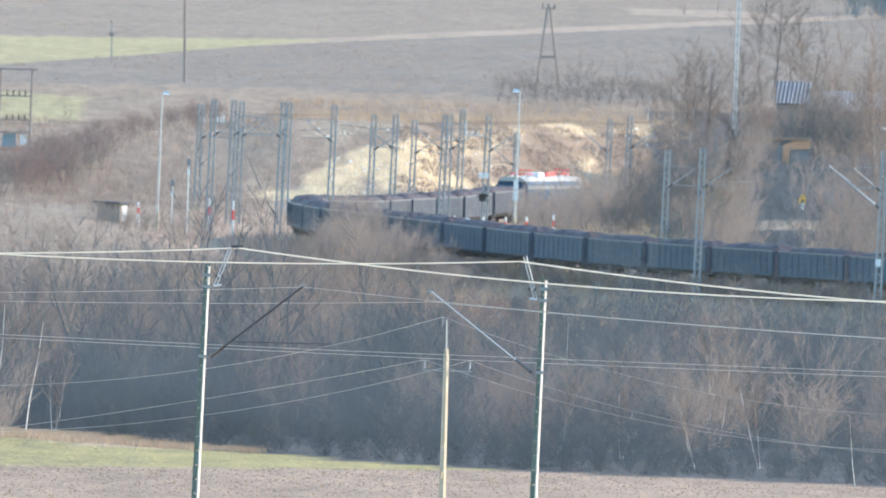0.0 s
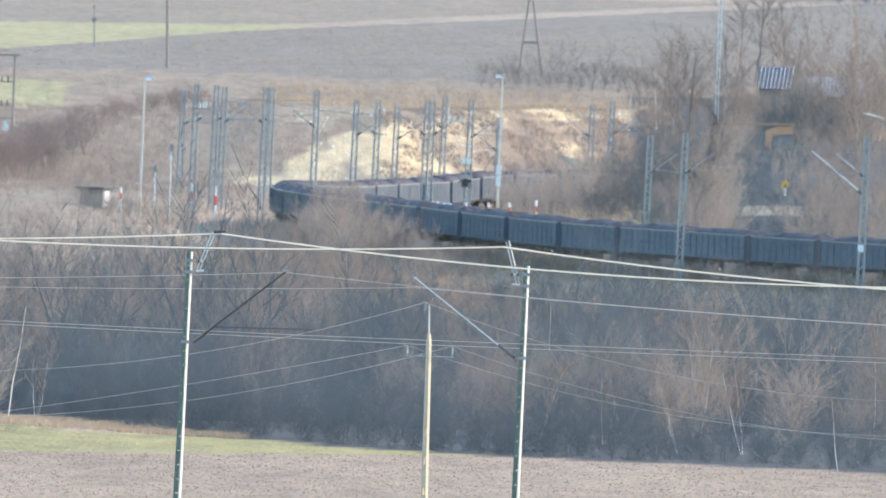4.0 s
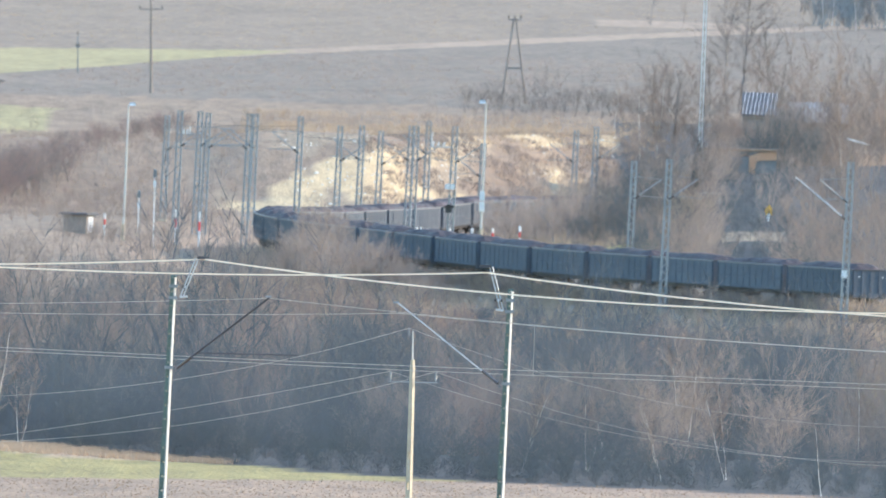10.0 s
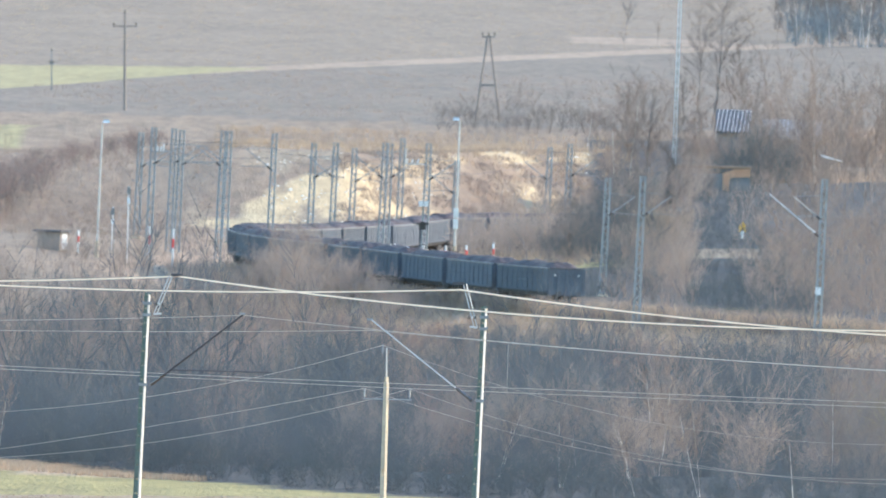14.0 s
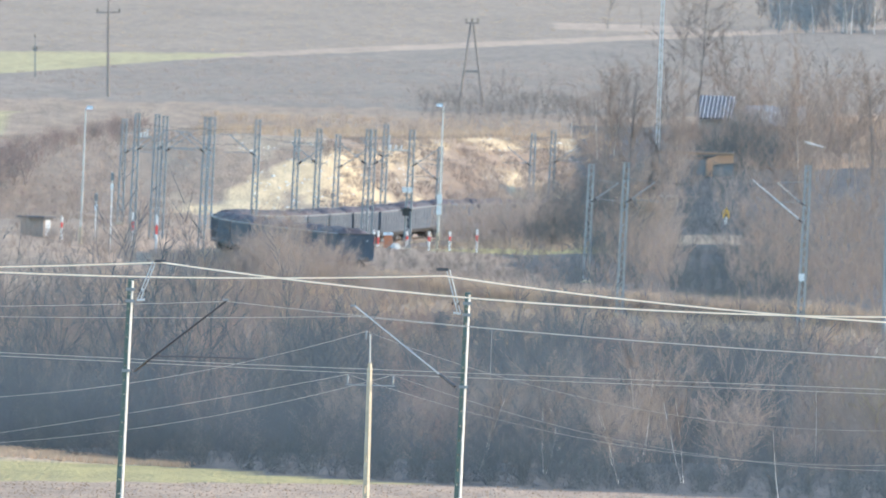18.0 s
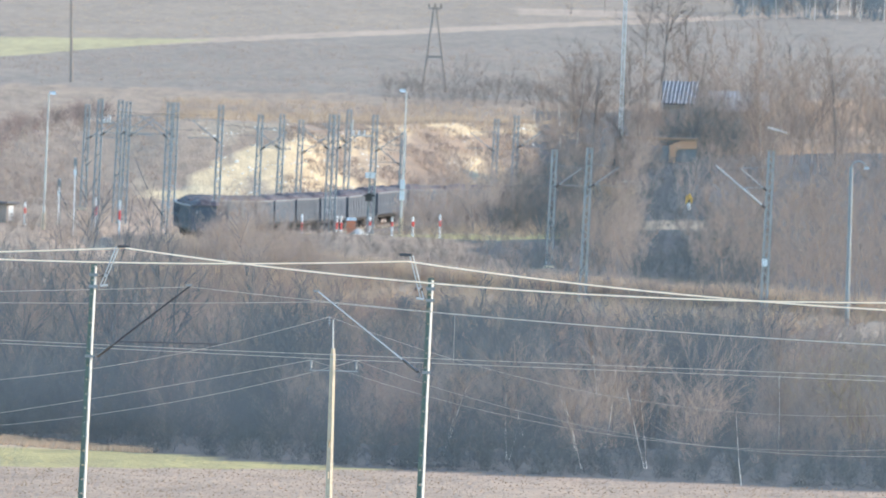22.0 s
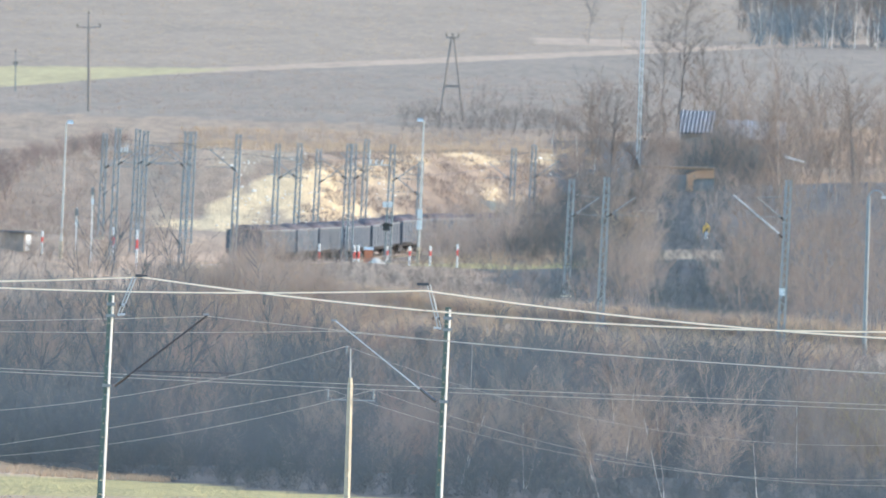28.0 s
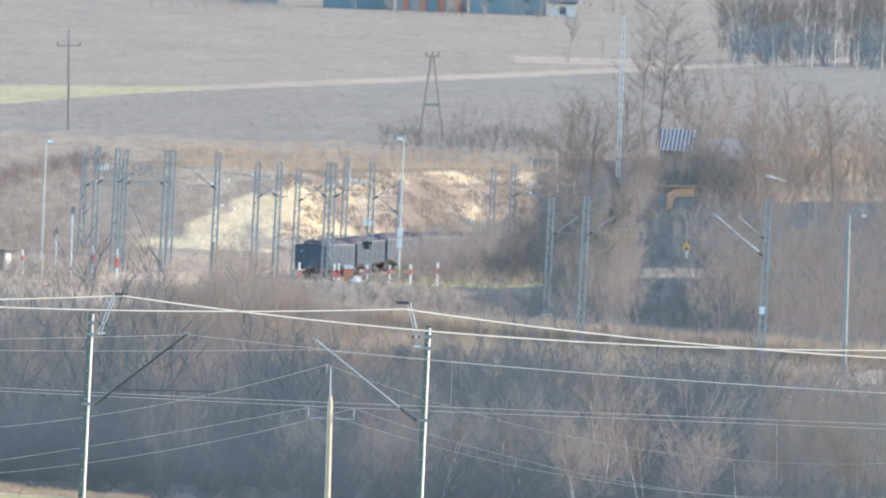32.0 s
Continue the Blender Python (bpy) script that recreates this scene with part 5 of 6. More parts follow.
# clods of the ploughed field
def clods():
    sh = Shape()
    c = random.Random(4)
    for k in range(12000):
        x, y = c.uniform(-19, 23), c.uniform(775, 872)
        if y > min(field_edge(x), 848 + max(0.0, x + 17) * 0.85) and x < 2 or y > field_edge(x):
            continue
        z, r = land(x, y), c.uniform(0.02, 0.055)
        i = len(sh.v)
        sh.v += [(x - r * c.uniform(0.8, 1.6), y, z - 0.02), (x, y - r, z - 0.02), (x + r * c.uniform(0.8, 1.6), y, z - 0.02), (x, y + r, z - 0.02), (x + c.uniform(-0.4, 0.4) * r, y, z + r * c.uniform(0.6, 1.1))]
        sh.f += [(i, i + 1, i + 4), (i + 1, i + 2, i + 4), (i + 2, i + 3, i + 4), (i + 3, i, i + 4)]
        sh.m += [0] * 4
    tagged(new("soil_clods", sh.mesh("soil_clods", M_SOIL)), "brown clods of the ploughed field", "soil", kind="stuff")


clods()


# ---- station and level crossing ----
def striped_post(x, y, h, label="red and white striped crossing post"):
    p = thing("marker_post", pose(x, y, land(x, y)), label, "marker post", "posts at the crossing")
    for k in range(4):
        part("band", Shape().tube((0, 0, h * k / 4), (0, 0, h * (k + 1) / 4), 0.11, n=8), M_RED if k == 2 else M_WHITE, p, "red band" if k == 2 else "")
    return p


for x, y, top in ((-2.6, 2070, 2.3), (0.6, 2062, 2.4), (1.0, 2070, 2.3), (3.6, 2052, 2.55), (5.6, 2045, 2.7), (9.9, 2040, 3.1), (7.5, 2050, 2.7), (-21.7, 2090, 3.0), (-19.5, 2090, 2.8), (-28.2, 2085, 2.5)):
    striped_post(x, y, max(0.9, top - land(x, y)))


def crossing_cabinet(x, y):
    z = land(x, y)
    p = thing("crossing_cabinet", pose(x, y, z), "orange cabinet with a white lid at the level crossing", "cabinet")
    part("cabinet", Shape().box(-0.4, 0.4, -0.3, 0.3, 0, 1.15, taper=0.02), M_ORANGE, p)
    part("lid", Shape().box(-0.48, 0.48, -0.36, 0.36, 1.15, 1.4, taper=0.08), M_WHITE, p, "white lid")


crossing_cabinet(1.9, 2050)


def sand_heap(x, y, r, h):
    sh = Shape()
    for i in range(5):
        for k in range(16):
            a = 2 * math.pi * k / 16
            q = r * (1 - i / 5) * (1 + 0.15 * noise.noise((math.cos(a) * 2, math.sin(a) * 2, i * 0.7)))
            sh.v.append((q * 1.4 * math.cos(a), q * math.sin(a), h * smooth01(i / 5)))
    sh.v.append((0, 0, h))
    for i in range(4):
        for k in range(16):
            j = (k + 1) % 16
            sh.f.append((i * 16 + k, i * 16 + j, i * 16 + 16 + j, i * 16 + 16 + k))
            sh.m.append(0)
    for k in range(16):
        sh.f.append((64 + k, 64 + (k + 1) % 16, 80))
        sh.m.append(0)
    ob = new("sand_heap", sh.mesh("sand_heap", M_RUBBLE, smooth=True))
    ob.matrix_basis = pose(x, y, land(x, y) - 0.05)
    tagged(ob, "low heap of pale sand beside the crossing cabinet", "sand heap")


sand_heap(2.6, 2048, 0.8, 0.55)


def signal(x, y, top, label):
    z = land(x, y)
    h = top - z
    p = thing("railway_signal", pose(x, y, z), label, "railway signal", "signals")
    part("post", Shape().tube((0, 0, 0), (0, 0, h), 0.06, 0.055, n=8), M_WHITE, p)
    hd = part("signal_head", Shape().box(-0.16, 0.16, -0.1, 0.1, h - 0.75, h - 0.05, taper=0.03), M_STEEL, p, "grey signal head")
    for k in range(2):
        part("hood", Shape().tube((0, -0.1, h - 0.25 - k * 0.3), (0, -0.26, h - 0.25 - k * 0.3), 0.07, 0.08, n=8, caps=False), M_BLACK, hd)
    part("plate", Shape().box(-0.13, 0.13, -0.16, -0.13, h - 1.6, h - 1.1), M_WHITE, p, "white signal plate")
    part("ladder", Shape().box(0.16, 0.2, 0.1, 0.14, 0.2, h - 1.0), M_STEEL, p)
    part("foot", Shape().box(-0.3, 0.3, -0.3, 0.3, -0.3, 0.2, taper=0.05), M_CONCRETE, p)


signal(-23.5, 2070, 6.9, "slim white-posted railway signal beside the station track")
signal(-25.4, 2110, 4.4, "short railway signal beside the station track")


def relay_hut(x, y):
    z = land(x, y)
    p = thing("relay_hut", pose(x, y, z, 0, 0, -35), "small dark relay hut with a white door by the station", "hut")
    part("wall", Shape().box(-2.0, 0.6, -0.65, 0.65, 0, 1.75), M_WOODPOLE, p)
    part("roof", Shape().box(-2.4, 0.9, -0.95, 0.95, 1.75, 1.93, taper=0.06), M_ROOF, p)
    part("door", Shape().box(0.6, 0.64, -0.35, 0.4, 0.15, 1.6), M_WHITE, p, "white door")


relay_hut(-30.0, 2085)
thicket("hut_scrub", "low grey-brown scrub before the relay hut", [(rng.choice(FAR), rng.uniform(-32.6, -27), rng.uniform(2066, 2080), rng.uniform(0.26, 0.42), rng.uniform(0, 6.28), 1.0) for k in range(16)], M_TWIGGREY)


def mast_fittings():
    z = land(3.6, 2050)
    p = thing("crossing_sign", pose(3.45, 2049.4, 0), "pair of white plates fixed to a catenary mast", "sign")
    for dx in (-0.2, 0.27):
        part("plate", Shape().box(dx - 0.2, dx + 0.2, -0.03, 0.03, 6.1, 6.6), M_WHITE, p)
    part("bracket", Shape().box(-0.45, 0.5, 0.03, 0.5, 6.3, 6.36), M_STEEL, p)
    q = thing("crossing_signal", pose(3.45, 2049.3, 0), "dark hooded crossing signal fixed to a catenary mast", "signal")
    part("hood", Shape().prism([(-0.75, 4.35), (-0.1, 4.75), (0.55, 4.6), (0.5, 4.4), (-0.1, 4.5)], -0.3, 0.2), M_BLACK, q)
    part("lamp_box", Shape().box(-0.35, 0.3, -0.2, 0.3, 4.0, 4.5, taper=0.03), M_BLACK, q)
    part("bracket", Shape().box(-0.1, 0.1, 0.3, 0.7, 4.1, 4.4), M_STEEL, q)
    r = thing("switch_cabinet", pose(-21.3, 2079, 0), "white switchgear with insulators on a catenary mast", "switchgear")
    for dx in (0.0, 0.45, 0.8):
        part("insulator", Shape().tube((0.2 + dx * 0.7, 0, 10.1), (0.25 + dx * 0.7, 0, 10.55 + 0.2 * (dx > 0.7)), 0.09, 0.06, n=8), M_PORCELAIN, r)
    part("arm", Shape().box(-0.4, 1.3, 0.05, 0.2, 10.0, 10.12), M_STEEL, r)
    s = thing("switch_cabinet", pose(2.9, 2050, 0), "white switchgear with insulators on a catenary mast", "switchgear")
    for dx in (-1.1, -0.6, -0.1):
        part("insulator", Shape().tube((dx, 0, 10.0), (dx + 0.12, 0, 10.4), 0.1, 0.06, n=8), M_PORCELAIN, s)
    part("arm", Shape().box(-1.3, 0.7, 0.05, 0.2, 9.85, 9.98), M_GALV, s)
    part("strut", Shape().tube((-1.2, 0.1, 10.0), (-1.1, 0.1, 11.3), 0.06), M_GALV, s)


mast_fittings()
# tube added to darken the lower half of the mast behind it
tagged(new("mast_lower_half", Shape().tube((-10.62, 2058, land(-10.62, 2058)), (-10.5, 2058, land(-10.62, 2058) + 4.6), 0.14, 0.12, n=12).mesh("mast_lower_half", M_WOODPOLE)), "added tube for the dark brown lower half of a catenary mast", "pipe")


# ---- wooded hill: house, shed, sign ----
def hill_house():
    x0, x1, y, zb = 33.4, 37.0, 2300, 7.0
    p = thing("farmhouse", pose(0, 0, 0), "old dark timber farmhouse with a pale ribbed roof among trees", "house")
    part("wall", Shape().box(x0 + 0.1, x1 + 1.0, y, y + 7, zb - 1.5, 11.1), M_HOUSEDK, p)
    part("gable", Shape().prism([(x0 + 0.1, 11.1), (x1 - 0.1, 11.1), (x1 - 0.3, 12.9), (x0 + 0.3, 12.9)], y + 3.4, y + 3.6), M_HOUSEDK, p)
    roof = part("roof", Shape().prism([(y - 0.6, 11.2), (y - 0.6, 11.35), (y + 3.5, 13.55), (y + 7.6, 11.35), (y + 7.6, 11.2), (y + 3.5, 13.4)], x0, x1), M_ROOF, p, "ribbed grey roof")
    roof.data.transform(Matrix(((0, 1, 0, 0), (1, 0, 0, 0), (0, 0, 1, 0), (0, 0, 0, 1))))
    rib = Shape().tube((-0.4, -4.15, -2.12), (0, 0, 0.1), 0.036, n=4).mesh("roof_rib", M_RENDERW)
    k = x0 + 0.4
    while k < x1:
        part("roof_rib", rib, None, p, at=pose(k, y + 3.5, 13.45))
        k += 0.4
    part("low_wall", Shape().box(38.4, 44.0, y + 1, y + 6, zb - 1.5, 10.6), M_HOUSEDK, p)
    low = part("low_roof", Shape().prism([(y + 0.4, 10.6), (y + 0.4, 10.75), (y + 3.5, 12.7), (y + 6.6, 10.75), (y + 6.6, 10.6), (y + 3.5, 12.5)], 38.1, 44.3), M_WOODPOLE, p, "weathered brown lower roof")
    low.data.transform(Matrix(((0, 1, 0, 0), (1, 0, 0, 0), (0, 0, 1, 0), (0, 0, 0, 1))))
    slat = Shape().tube((-0.25, -3.1, -1.95), (0, 0, 0.06), 0.04, n=4).mesh("roof_rib", M_GALV)
    for k in range(7):
        part("roof_rib", slat, None, low, at=pose(39.6 + 0.42 * k, y + 3.5, 12.65))


hill_house()


def shed():
    x, y = 32.6, 2195
    z = land(34, 2195)
    p = thing("cellar_shed", pose(0, 0, 0), "low shed with a sunlit ochre brick end and dark doorway", "shed")
    part("end_wall", Shape().prism([(x + 0.1, z - 0.5), (x + 0.75, z - 0.5), (x + 0.75, z + 1.0), (x + 1.1, z + 1.25), (x + 2.75, z + 1.35), (x + 2.75, z + 2.1), (x + 1.2, z + 2.05), (x + 0.1, z + 1.6)], y, y + 0.4), M_BRICK, p, "sunlit ochre brick end wall")
    part("door", Shape().box(x + 0.6, x + 2.75, y + 0.2, y + 0.3, z - 0.5, z + 1.25), M_HOUSEDK, p, "dark doorway")
    part("side_wall", Shape().box(x - 4.2, x + 0.1, y + 0.1, y + 0.5, z - 0.8, z + 1.55), M_HOUSEDK, p)
    part("roof", Shape().box(x - 4.5, x + 2.9, y - 0.15, y + 4.5, z + 1.75 + 0.37, z + 2.3), M_SOIL, p, "earth-covered roof")


shed()


def warning_sign(x, y, top):
    z = land(x, y)
    h = top - z
    p = thing("warning_sign", pose(x, y, z), "yellow and black warning sign on a white post", "warning sign")
    part("post", Shape().tube((0, 0, 0), (0, 0, h - 0.9), 0.14, n=10), M_WHITE, p, "white post")
    part("board", Shape().prism([(-0.34, h - 1.0), (0.34, h - 1.0), (0.34, h - 0.5), (0.0, h - 0.02), (-0.34, h - 0.5)], -0.05, 0.02), M_YELLOW, p)
    part("symbol", Shape().prism([(-0.12, h - 0.95), (0.12, h - 0.95), (0.0, h - 0.45)], -0.075, -0.055), M_BLACK, p)


warning_sign(33.1, 2090, 5.1)
ob = thing("pipe_rail", pose(0, 0, 0), "pale pipe rail of an old fence on the slope", "rail")
part("rail", Shape().tube((26.8, 2130, 5.4), (29.2, 2130, 5.45), 0.05), M_GALV, ob)
for x in (26.9, 28.0, 29.1):
    part("post", Shape().tube((x, 2130, land(x, 2130) - 0.1), (x, 2130, 5.42), 0.05), M_GALV, ob)
tagged(new("fallen_trunk", Shape().tube((41.5, 2160, 10.6), (43.6, 2160, 10.1), 0.12, 0.07, n=7).mesh("fallen_trunk", M_BIRCH)), "pale broken birch trunk leaning among the trees", "tree trunk")

cab = thing("trackside_cabinet", pose(23.3, 1886, land(23.3, 1886)), "small blue trackside cabinet", "cabinet")
part("body", Shape().box(-0.25, 0.25, -0.25, 0.25, 0.15, 1.5, taper=0.02), M_LOCOBLUE, cab)
part("plinth", Shape().box(-0.3, 0.3, -0.3, 0.3, -0.2, 0.15), M_CONCRETE, cab)

# long pale strut on the mast beside the near branch, and its number plate as a plain plate
st = thing("catenary_strut", pose(0, 0, 0), "long pale cantilever tube on a trackside mast", "catenary strut")
part("tube", Shape().tube((34.9, 1831.5, 7.75), (31.1, 1831.5, 10.8), 0.085, 0.06, n=7), M_GALV, st)
part("insulator", Shape().tube((35.2, 1831.6, 7.5), (34.9, 1831.5, 7.75), 0.1, n=7), M_DARKPORC, st)
part("plate", Shape().box(35.05, 35.5, 1831.3, 1831.35, 2.75, 3.35), M_WHITE, st, "white plate on the mast")
HOOK = thing("street_lamp", pose(41.7, 1815, land(41.7, 1815)), "steel lamp post with a curved arm beside the railway", "street lamp", "tall lamps")
hh = 11.2 - land(41.7, 1815)
part("pole", Shape().tube((0, 0, 0), (0, 0, hh), 0.2, 0.16, n=8), M_STEEL, HOOK)
arm = Shape()
for k in range(6):
    a, b = math.pi * (1 - k / 6), math.pi * (1 - (k + 1) / 6)
    arm.tube((0.6 + 0.6 * math.cos(a), 0, hh + 0.5 * math.sin(a)), (0.6 + 0.6 * math.cos(b), 0, hh + 0.5 * math.sin(b)), 0.06, n=6)
part("curved_arm", arm, M_STEEL, HOOK)
part("lamp_head", Shape().box(1.0, 1.45, -0.15, 0.15, hh - 0.15, hh + 0.05, taper=0.04), M_GALV, HOOK)


# ---- poles in the fields ----
def wooden_pole(x, y, top, arm=1.3, r=0.19, material=M_WOODPOLE):
    z = land(x, y)
    h = top - z
    p = thing("wooden_pole", pose(x, y, z, 0, -1.6, 0), "dark wooden power pole with a cross-arm in the field", "power pole", "wooden poles")
    part("shaft", Shape().tube((0, 0, -0.3), (0, 0, h), r, r * 0.63, n=8), material, p)
    part("cross_arm", Shape().box(-arm, arm, -0.07, 0.07, h - 1.5, h - 1.36), material, p)
    for dx in (-arm + 0.1, 0.0, arm - 0.1):
        part("insulator", Shape().tube((dx, 0, h - 1.36 if dx else h), (dx, 0, h - 1.05 if dx else h + 0.3), 0.07, 0.05, n=6), M_DARKPORC, p)


wooden_pole(-28.4, 2440, 20.9)
wooden_pole(-38.0, 2550, 15.8, 0.25, 0.09, M_HOUSEDK)


def a_frame(x, y, top):
    z = land(x, y)
    p = thing("a_frame_pole", pose(x, y, z, 0, -1.0, 0), "grey wooden A-frame power pole in the field", "power pole")
    h = top - z
    for sg in (-1, 1):
        part("leg", Shape().tube((sg * 1.35, 0, -0.3), (sg * 0.12, 0, h), 0.15, 0.11, n=8), M_WOODPOLE, p)
    part("brace", Shape().box(-0.95, 0.95, -0.08, 0.08, h - 5.5, h - 5.25), M_WOODPOLE, p)
    part("cross_arm", Shape().box(-0.75, 0.75, -0.07, 0.07, h - 0.2, h - 0.05), M_WOODPOLE, p)
    for dx in (-0.65, 0.0, 0.65):
        part("insulator", Shape().tube((dx, 0, h), (dx, 0, h + 0.35), 0.07, 0.05, n=6), M_DARKPORC, p)


a_frame(10.8, 2445, 19.6)


def tall_concrete(x, y, top):
    z = land(x, y)
    p = thing("power_pole", pose(x, y, z, 0, 0.5, 0), "tall pale concrete power pole above the trees", "power pole")
    h = top - z
    for sg in (-1, 1):
        part("shaft_leg", Shape().tube((sg * 0.15, 0, -0.3), (sg * 0.12, 0, h), 0.095, 0.085, n=4), M_RENDERW, p)
    k = 0.4
    while k < h - 0.3:
        part("web", Shape().box(-0.13, 0.13, -0.05, 0.05, k, k + 0.35), M_CONCRETE, p)
        k += 0.9


tall_concrete(29.75, 2340, 24.9)


def transformer_frame():
    y = 2260
    p = thing("transformer_station", pose(0, 0, 0), "two-post wooden transformer station with cross-bars and insulators", "transformer station")
    for x in (-44.7, -41.55):
        z = land(x, y)
        part("post", Shape().tube((x - 0.1, y, z - 0.3), (x, y, 12.9), 0.15, 0.11, n=8), M_WOODPOLE, p)
    part("top_bar", Shape().box(-45.2, -41.0, y - 0.08, y + 0.08, 12.75, 12.92), M_WOODPOLE, p)
    for bz in (10.1, 7.7):
        part("cross_bar", Shape().box(-44.8, -41.5, y - 0.07, y + 0.07, bz, bz + 0.14), M_WOODPOLE, p)
        for dx in (-44.0, -43.4, -42.8, -42.2):
            part("insulator", Shape().tube((dx, y, bz + 0.1), (dx, y, bz + 0.65), 0.09, 0.06, n=6), M_DARKPORC, p)
    part("platform", Shape().box(-44.8, -41.5, y - 0.7, y + 0.7, 6.45, 6.6), M_WOODPOLE, p)
    part("transformer", Shape().box(-44.4, -43.0, y - 0.5, y + 0.5, 5.0, 6.4, taper=0.05), M_TEAL, p, "blue-grey transformer tank")
    part("fuse_box", Shape().box(-42.6, -42.0, y - 0.4, y + 0.1, 5.3, 6.3), M_WHITE, p, "pale fuse box")
    part("base_box", Shape().box(-44.8, -41.7, y - 0.3, y + 0.3, 4.2, 4.9), M_TILE, p, "reddish lower cabinet")


transformer_frame()


# ---- buildings and trees on the far slope ----
def far_house(x0, x1, y, zw, zr, wall, roof, n, label, depth=9, pillars=0):
    z = land((x0 + x1) / 2, y) - 0.6
    p = thing("house", pose(0, 0, 0), label, "house", "houses on the far slope")
    part("wall", Shape().box(x0, x1, y, y + depth, z, zw), wall, p)
    r = part("roof", Shape().prism([(y - 0.5, zw), (y + depth / 2, zr), (y + depth + 0.5, zw), (y + depth + 0.5, zw - 0.2), (y - 0.5, zw - 0.2)], x0 - 0.4, x1 + 0.4), roof, p)
    r.data.transform(Matrix(((0, 1, 0, 0), (1, 0, 0, 0), (0, 0, 1, 0), (0, 0, 0, 1))))
    for k in range(n):
        wx = x0 + (x1 - x0) * (k + 0.5) / n
        w = part("window", Shape().box(wx - 0.5, wx + 0.5, y - 0.04, y + 0.02, zw - 1.9, zw - 0.7), M_GLASS, p)
        part("frame", Shape().box(wx - 0.6, wx + 0.6, y - 0.08, y - 0.04, zw - 0.7, zw - 0.6), M_WHITE, w)
    for k in range(pillars):
        px = x0 + (x1 - x0) * (k + 0.5) / pillars
        part("pillar", Shape().box(px - 0.4, px + 0.4, y - 0.3, y - 0.004, z, zw), M_TILE, p, "orange-red pillar")


far_house(20.8, 32.6, 3500, 24.2, 27.0, M_TEAL, M_ROOF, 2, "long blue-green barn on the far slope")
far_house(33.2, 37.0, 3490, 22.6, 24.0, M_RENDERW, M_ROOF, 1, "low pale rendered outbuilding on the far slope")
far_house(9.5, 20.4, 3505, 24.0, 27.0, M_TEAL, M_TILE, 0, "blue-green hall with orange-red pillars and roof", pillars=4)
far_house(-2.0, 9.0, 3515, 24.2, 27.4, M_TEAL, M_ROOF, 3, "long blue-grey sheet-metal hall on the far slope")
far_house(-16.5, -9.0, 3540, 24.4, 26.8, M_TEAL, M_ROOF, 3, "blue-grey sheet-metal hall on the far slope")


def spruce_mesh(seed, h):
    r = random.Random(seed)
    V, Fq = [], []
    lv = int(h / 0.3)
    for k in range(lv):
        z = 0.8 + (h - 0.8) * k / lv
        R = (h - z) * 0.26 + 0.12
        for j in range(9):
            a = r.uniform(0, 6.28)
            L = R * r.uniform(0.6, 1.15)
            for q in range(3):
                b = a + r.uniform(-0.35, 0.35)
                w = 0.15 + 0.08 * r.random()
                i = len(V)
                x, y = math.cos(b), math.sin(b)
                V += [(x * 0.05 - y * w, y * 0.05 + x * w, z), (x * 0.05 + y * w, y * 0.05 - x * w, z), (x * L, y * L, z - L * r.uniform(0.15, 0.5)), (x * L * 0.5, y * L * 0.5, z - L * 0.1 + 0.1)]
                Fq += [(i, i + 1, i + 2), (i, i + 3, i + 2), (i + 1, i + 2, i + 3)]
    return mesh_arrays("crown", np.array(V), np.array(Fq), M_EVERGREEN_SHADE)


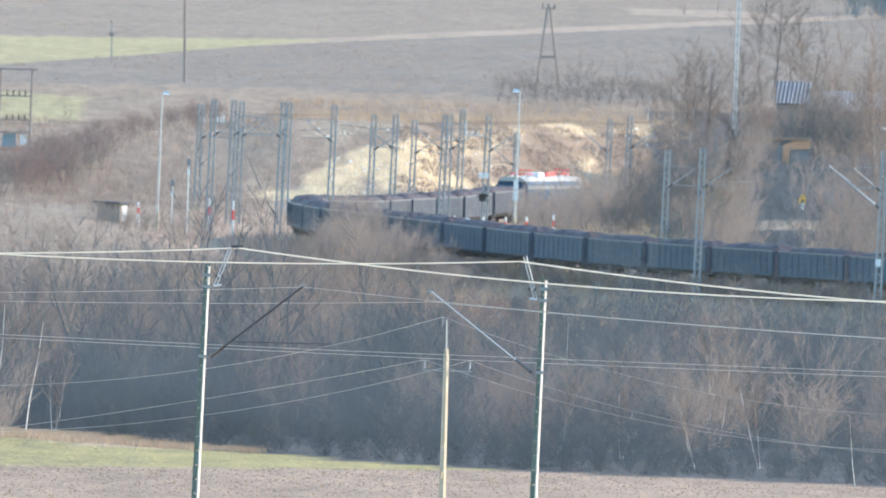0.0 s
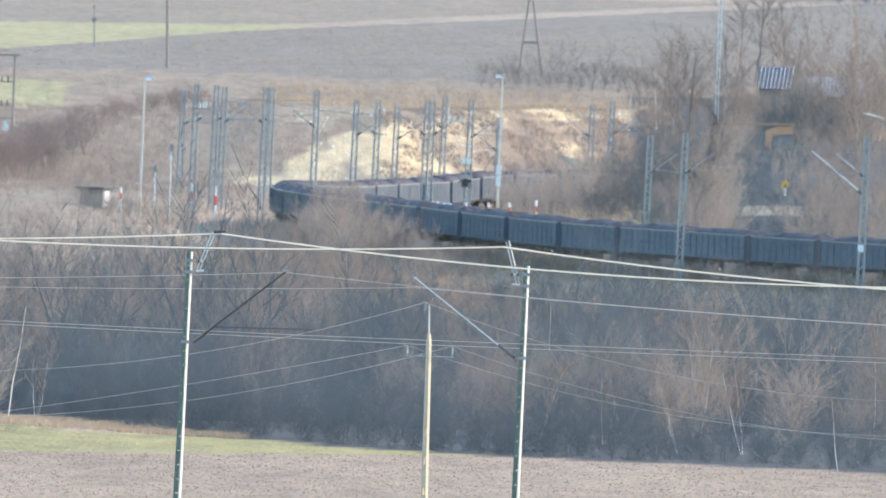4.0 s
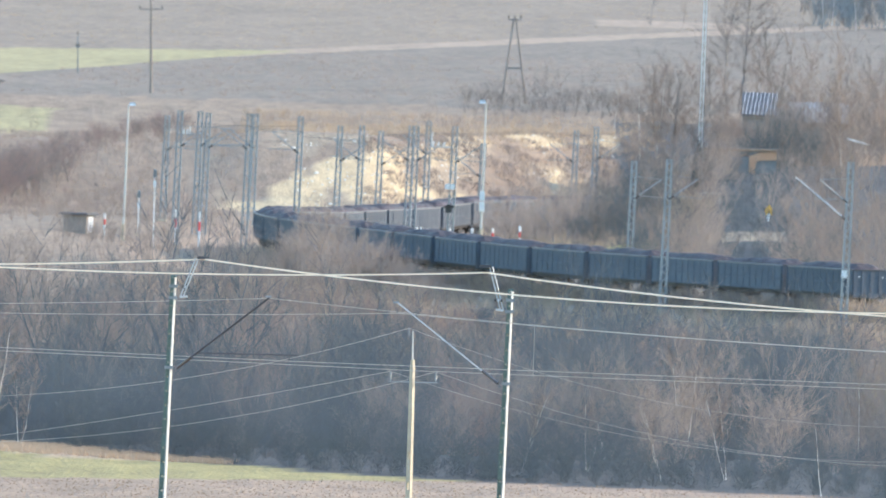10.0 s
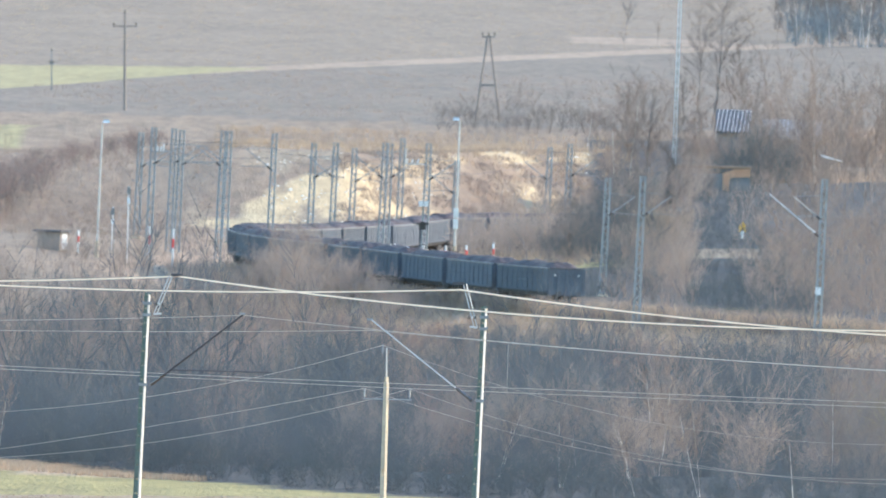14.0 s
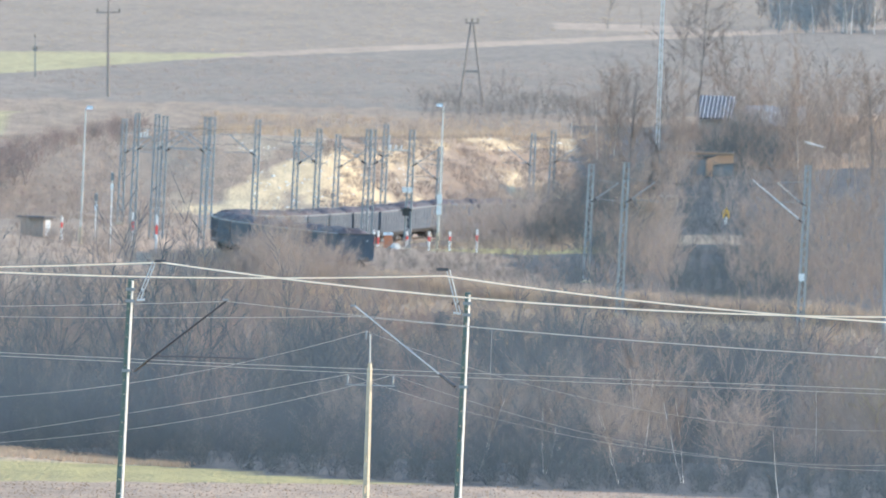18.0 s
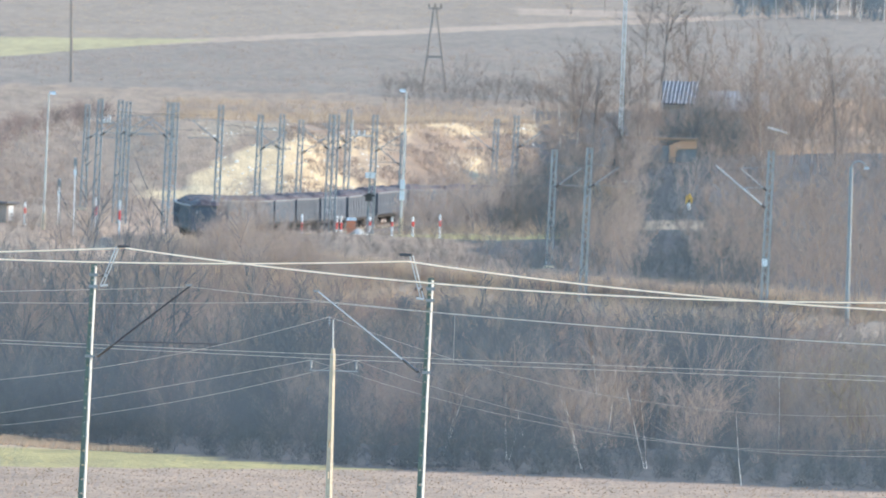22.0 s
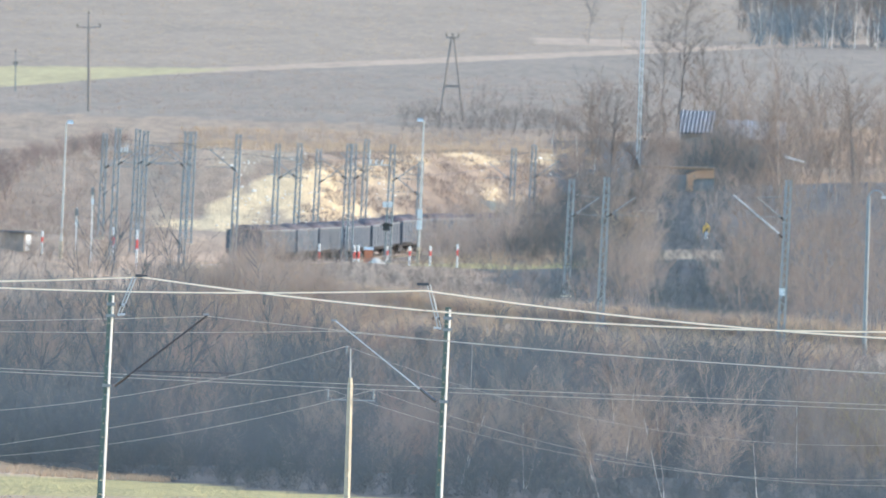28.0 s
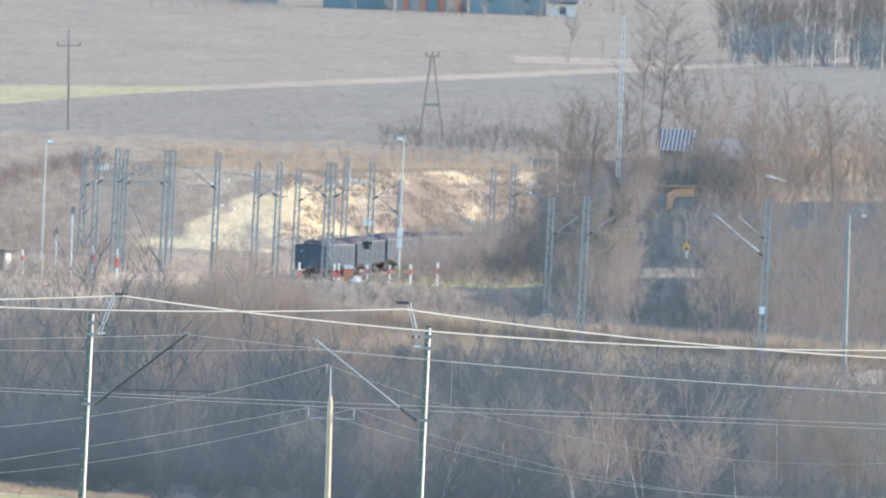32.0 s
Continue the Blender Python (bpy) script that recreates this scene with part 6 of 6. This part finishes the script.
ME_SPRUCE = [spruce_mesh(1, 9.0), spruce_mesh(2, 7.5)]
ME_STRUNK = Shape().tube((0, 0, -0.3), (0, 0, 7.0), 0.15, 0.03, n=7).mesh("trunk", M_BARK)


def spruce(x, y, sc, which=0):
    t = thing("spruce_tree", pose(x, y, land(x, y), 0, 0, x * 50 % 360) @ Matrix.Diagonal((sc, sc, sc, 1)), "dark green spruce among bare trees", "spruce", "spruces")
    part("trunk", ME_STRUNK, None, t)
    part("crown", ME_SPRUCE[which], None, t)


spruce(28.4, 2242, 1.15)
spruce(17.2, 2085, 0.42, 1)
for k in range(13):
    tree("birch_c", g.uniform(53, 86), g.uniform(3045, 3100), g.uniform(1.2, 1.7), g.uniform(0, 360), "tall white-stemmed birch on the far slope", "birch_tree", group="birches")
places = [(g.choice(("wood_a", "wood_b", "wood_c")), g.uniform(54, 90), g.uniform(3080, 3240), g.uniform(0.9, 1.5), g.uniform(0, 6.28), 1.1) for k in range(130)]
thicket("far_wood", "hazy leafless wood on the far slope", places, M_TWIGGREY)
places = [(g.choice(("wood_a", "wood_b")), g.uniform(-60, 50), g.uniform(3560, 3640), g.uniform(0.9, 1.6), g.uniform(0, 6.28), 1.1) for k in range(40)]
thicket("village_trees", "hazy leafless trees behind the far houses", places, M_TWIGGREY)
places = [(g.choice(("bush_a", "wood_c", "wood_b")), g.uniform(-30, 48), g.uniform(3440, 3484), g.uniform(0.6, 1.1), g.uniform(0, 6.28), 1.1) for k in range(45)]
thicket("garden_trees", "leafless garden trees and hedges before the far houses", places, M_TWIG)
places = [(g.choice(("bush_a", "bush_b", "wood_c")), g.uniform(54, 90), g.uniform(3050, 3085), g.uniform(0.7, 1.2), g.uniform(0, 6.28), 1.1) for k in range(70)]
thicket("far_undergrowth", "undergrowth at the edge of the far wood, haze put into its blue-green", places, M_HAZENEEDLE)
tree("young_b", 31.5, 3040, 0.85, 30, "small dark leafless tree in the far field")
tree("young_a", 36.0, 3045, 0.6, 80, "small dark leafless tree in the far field")


# ---- what moves ----
def motions():
    for vehicle, s0 in TRAIN:
        walk(vehicle, [(t, line_pose(s0 + SPEED * t)) for t in range(0, 33)])


motions()
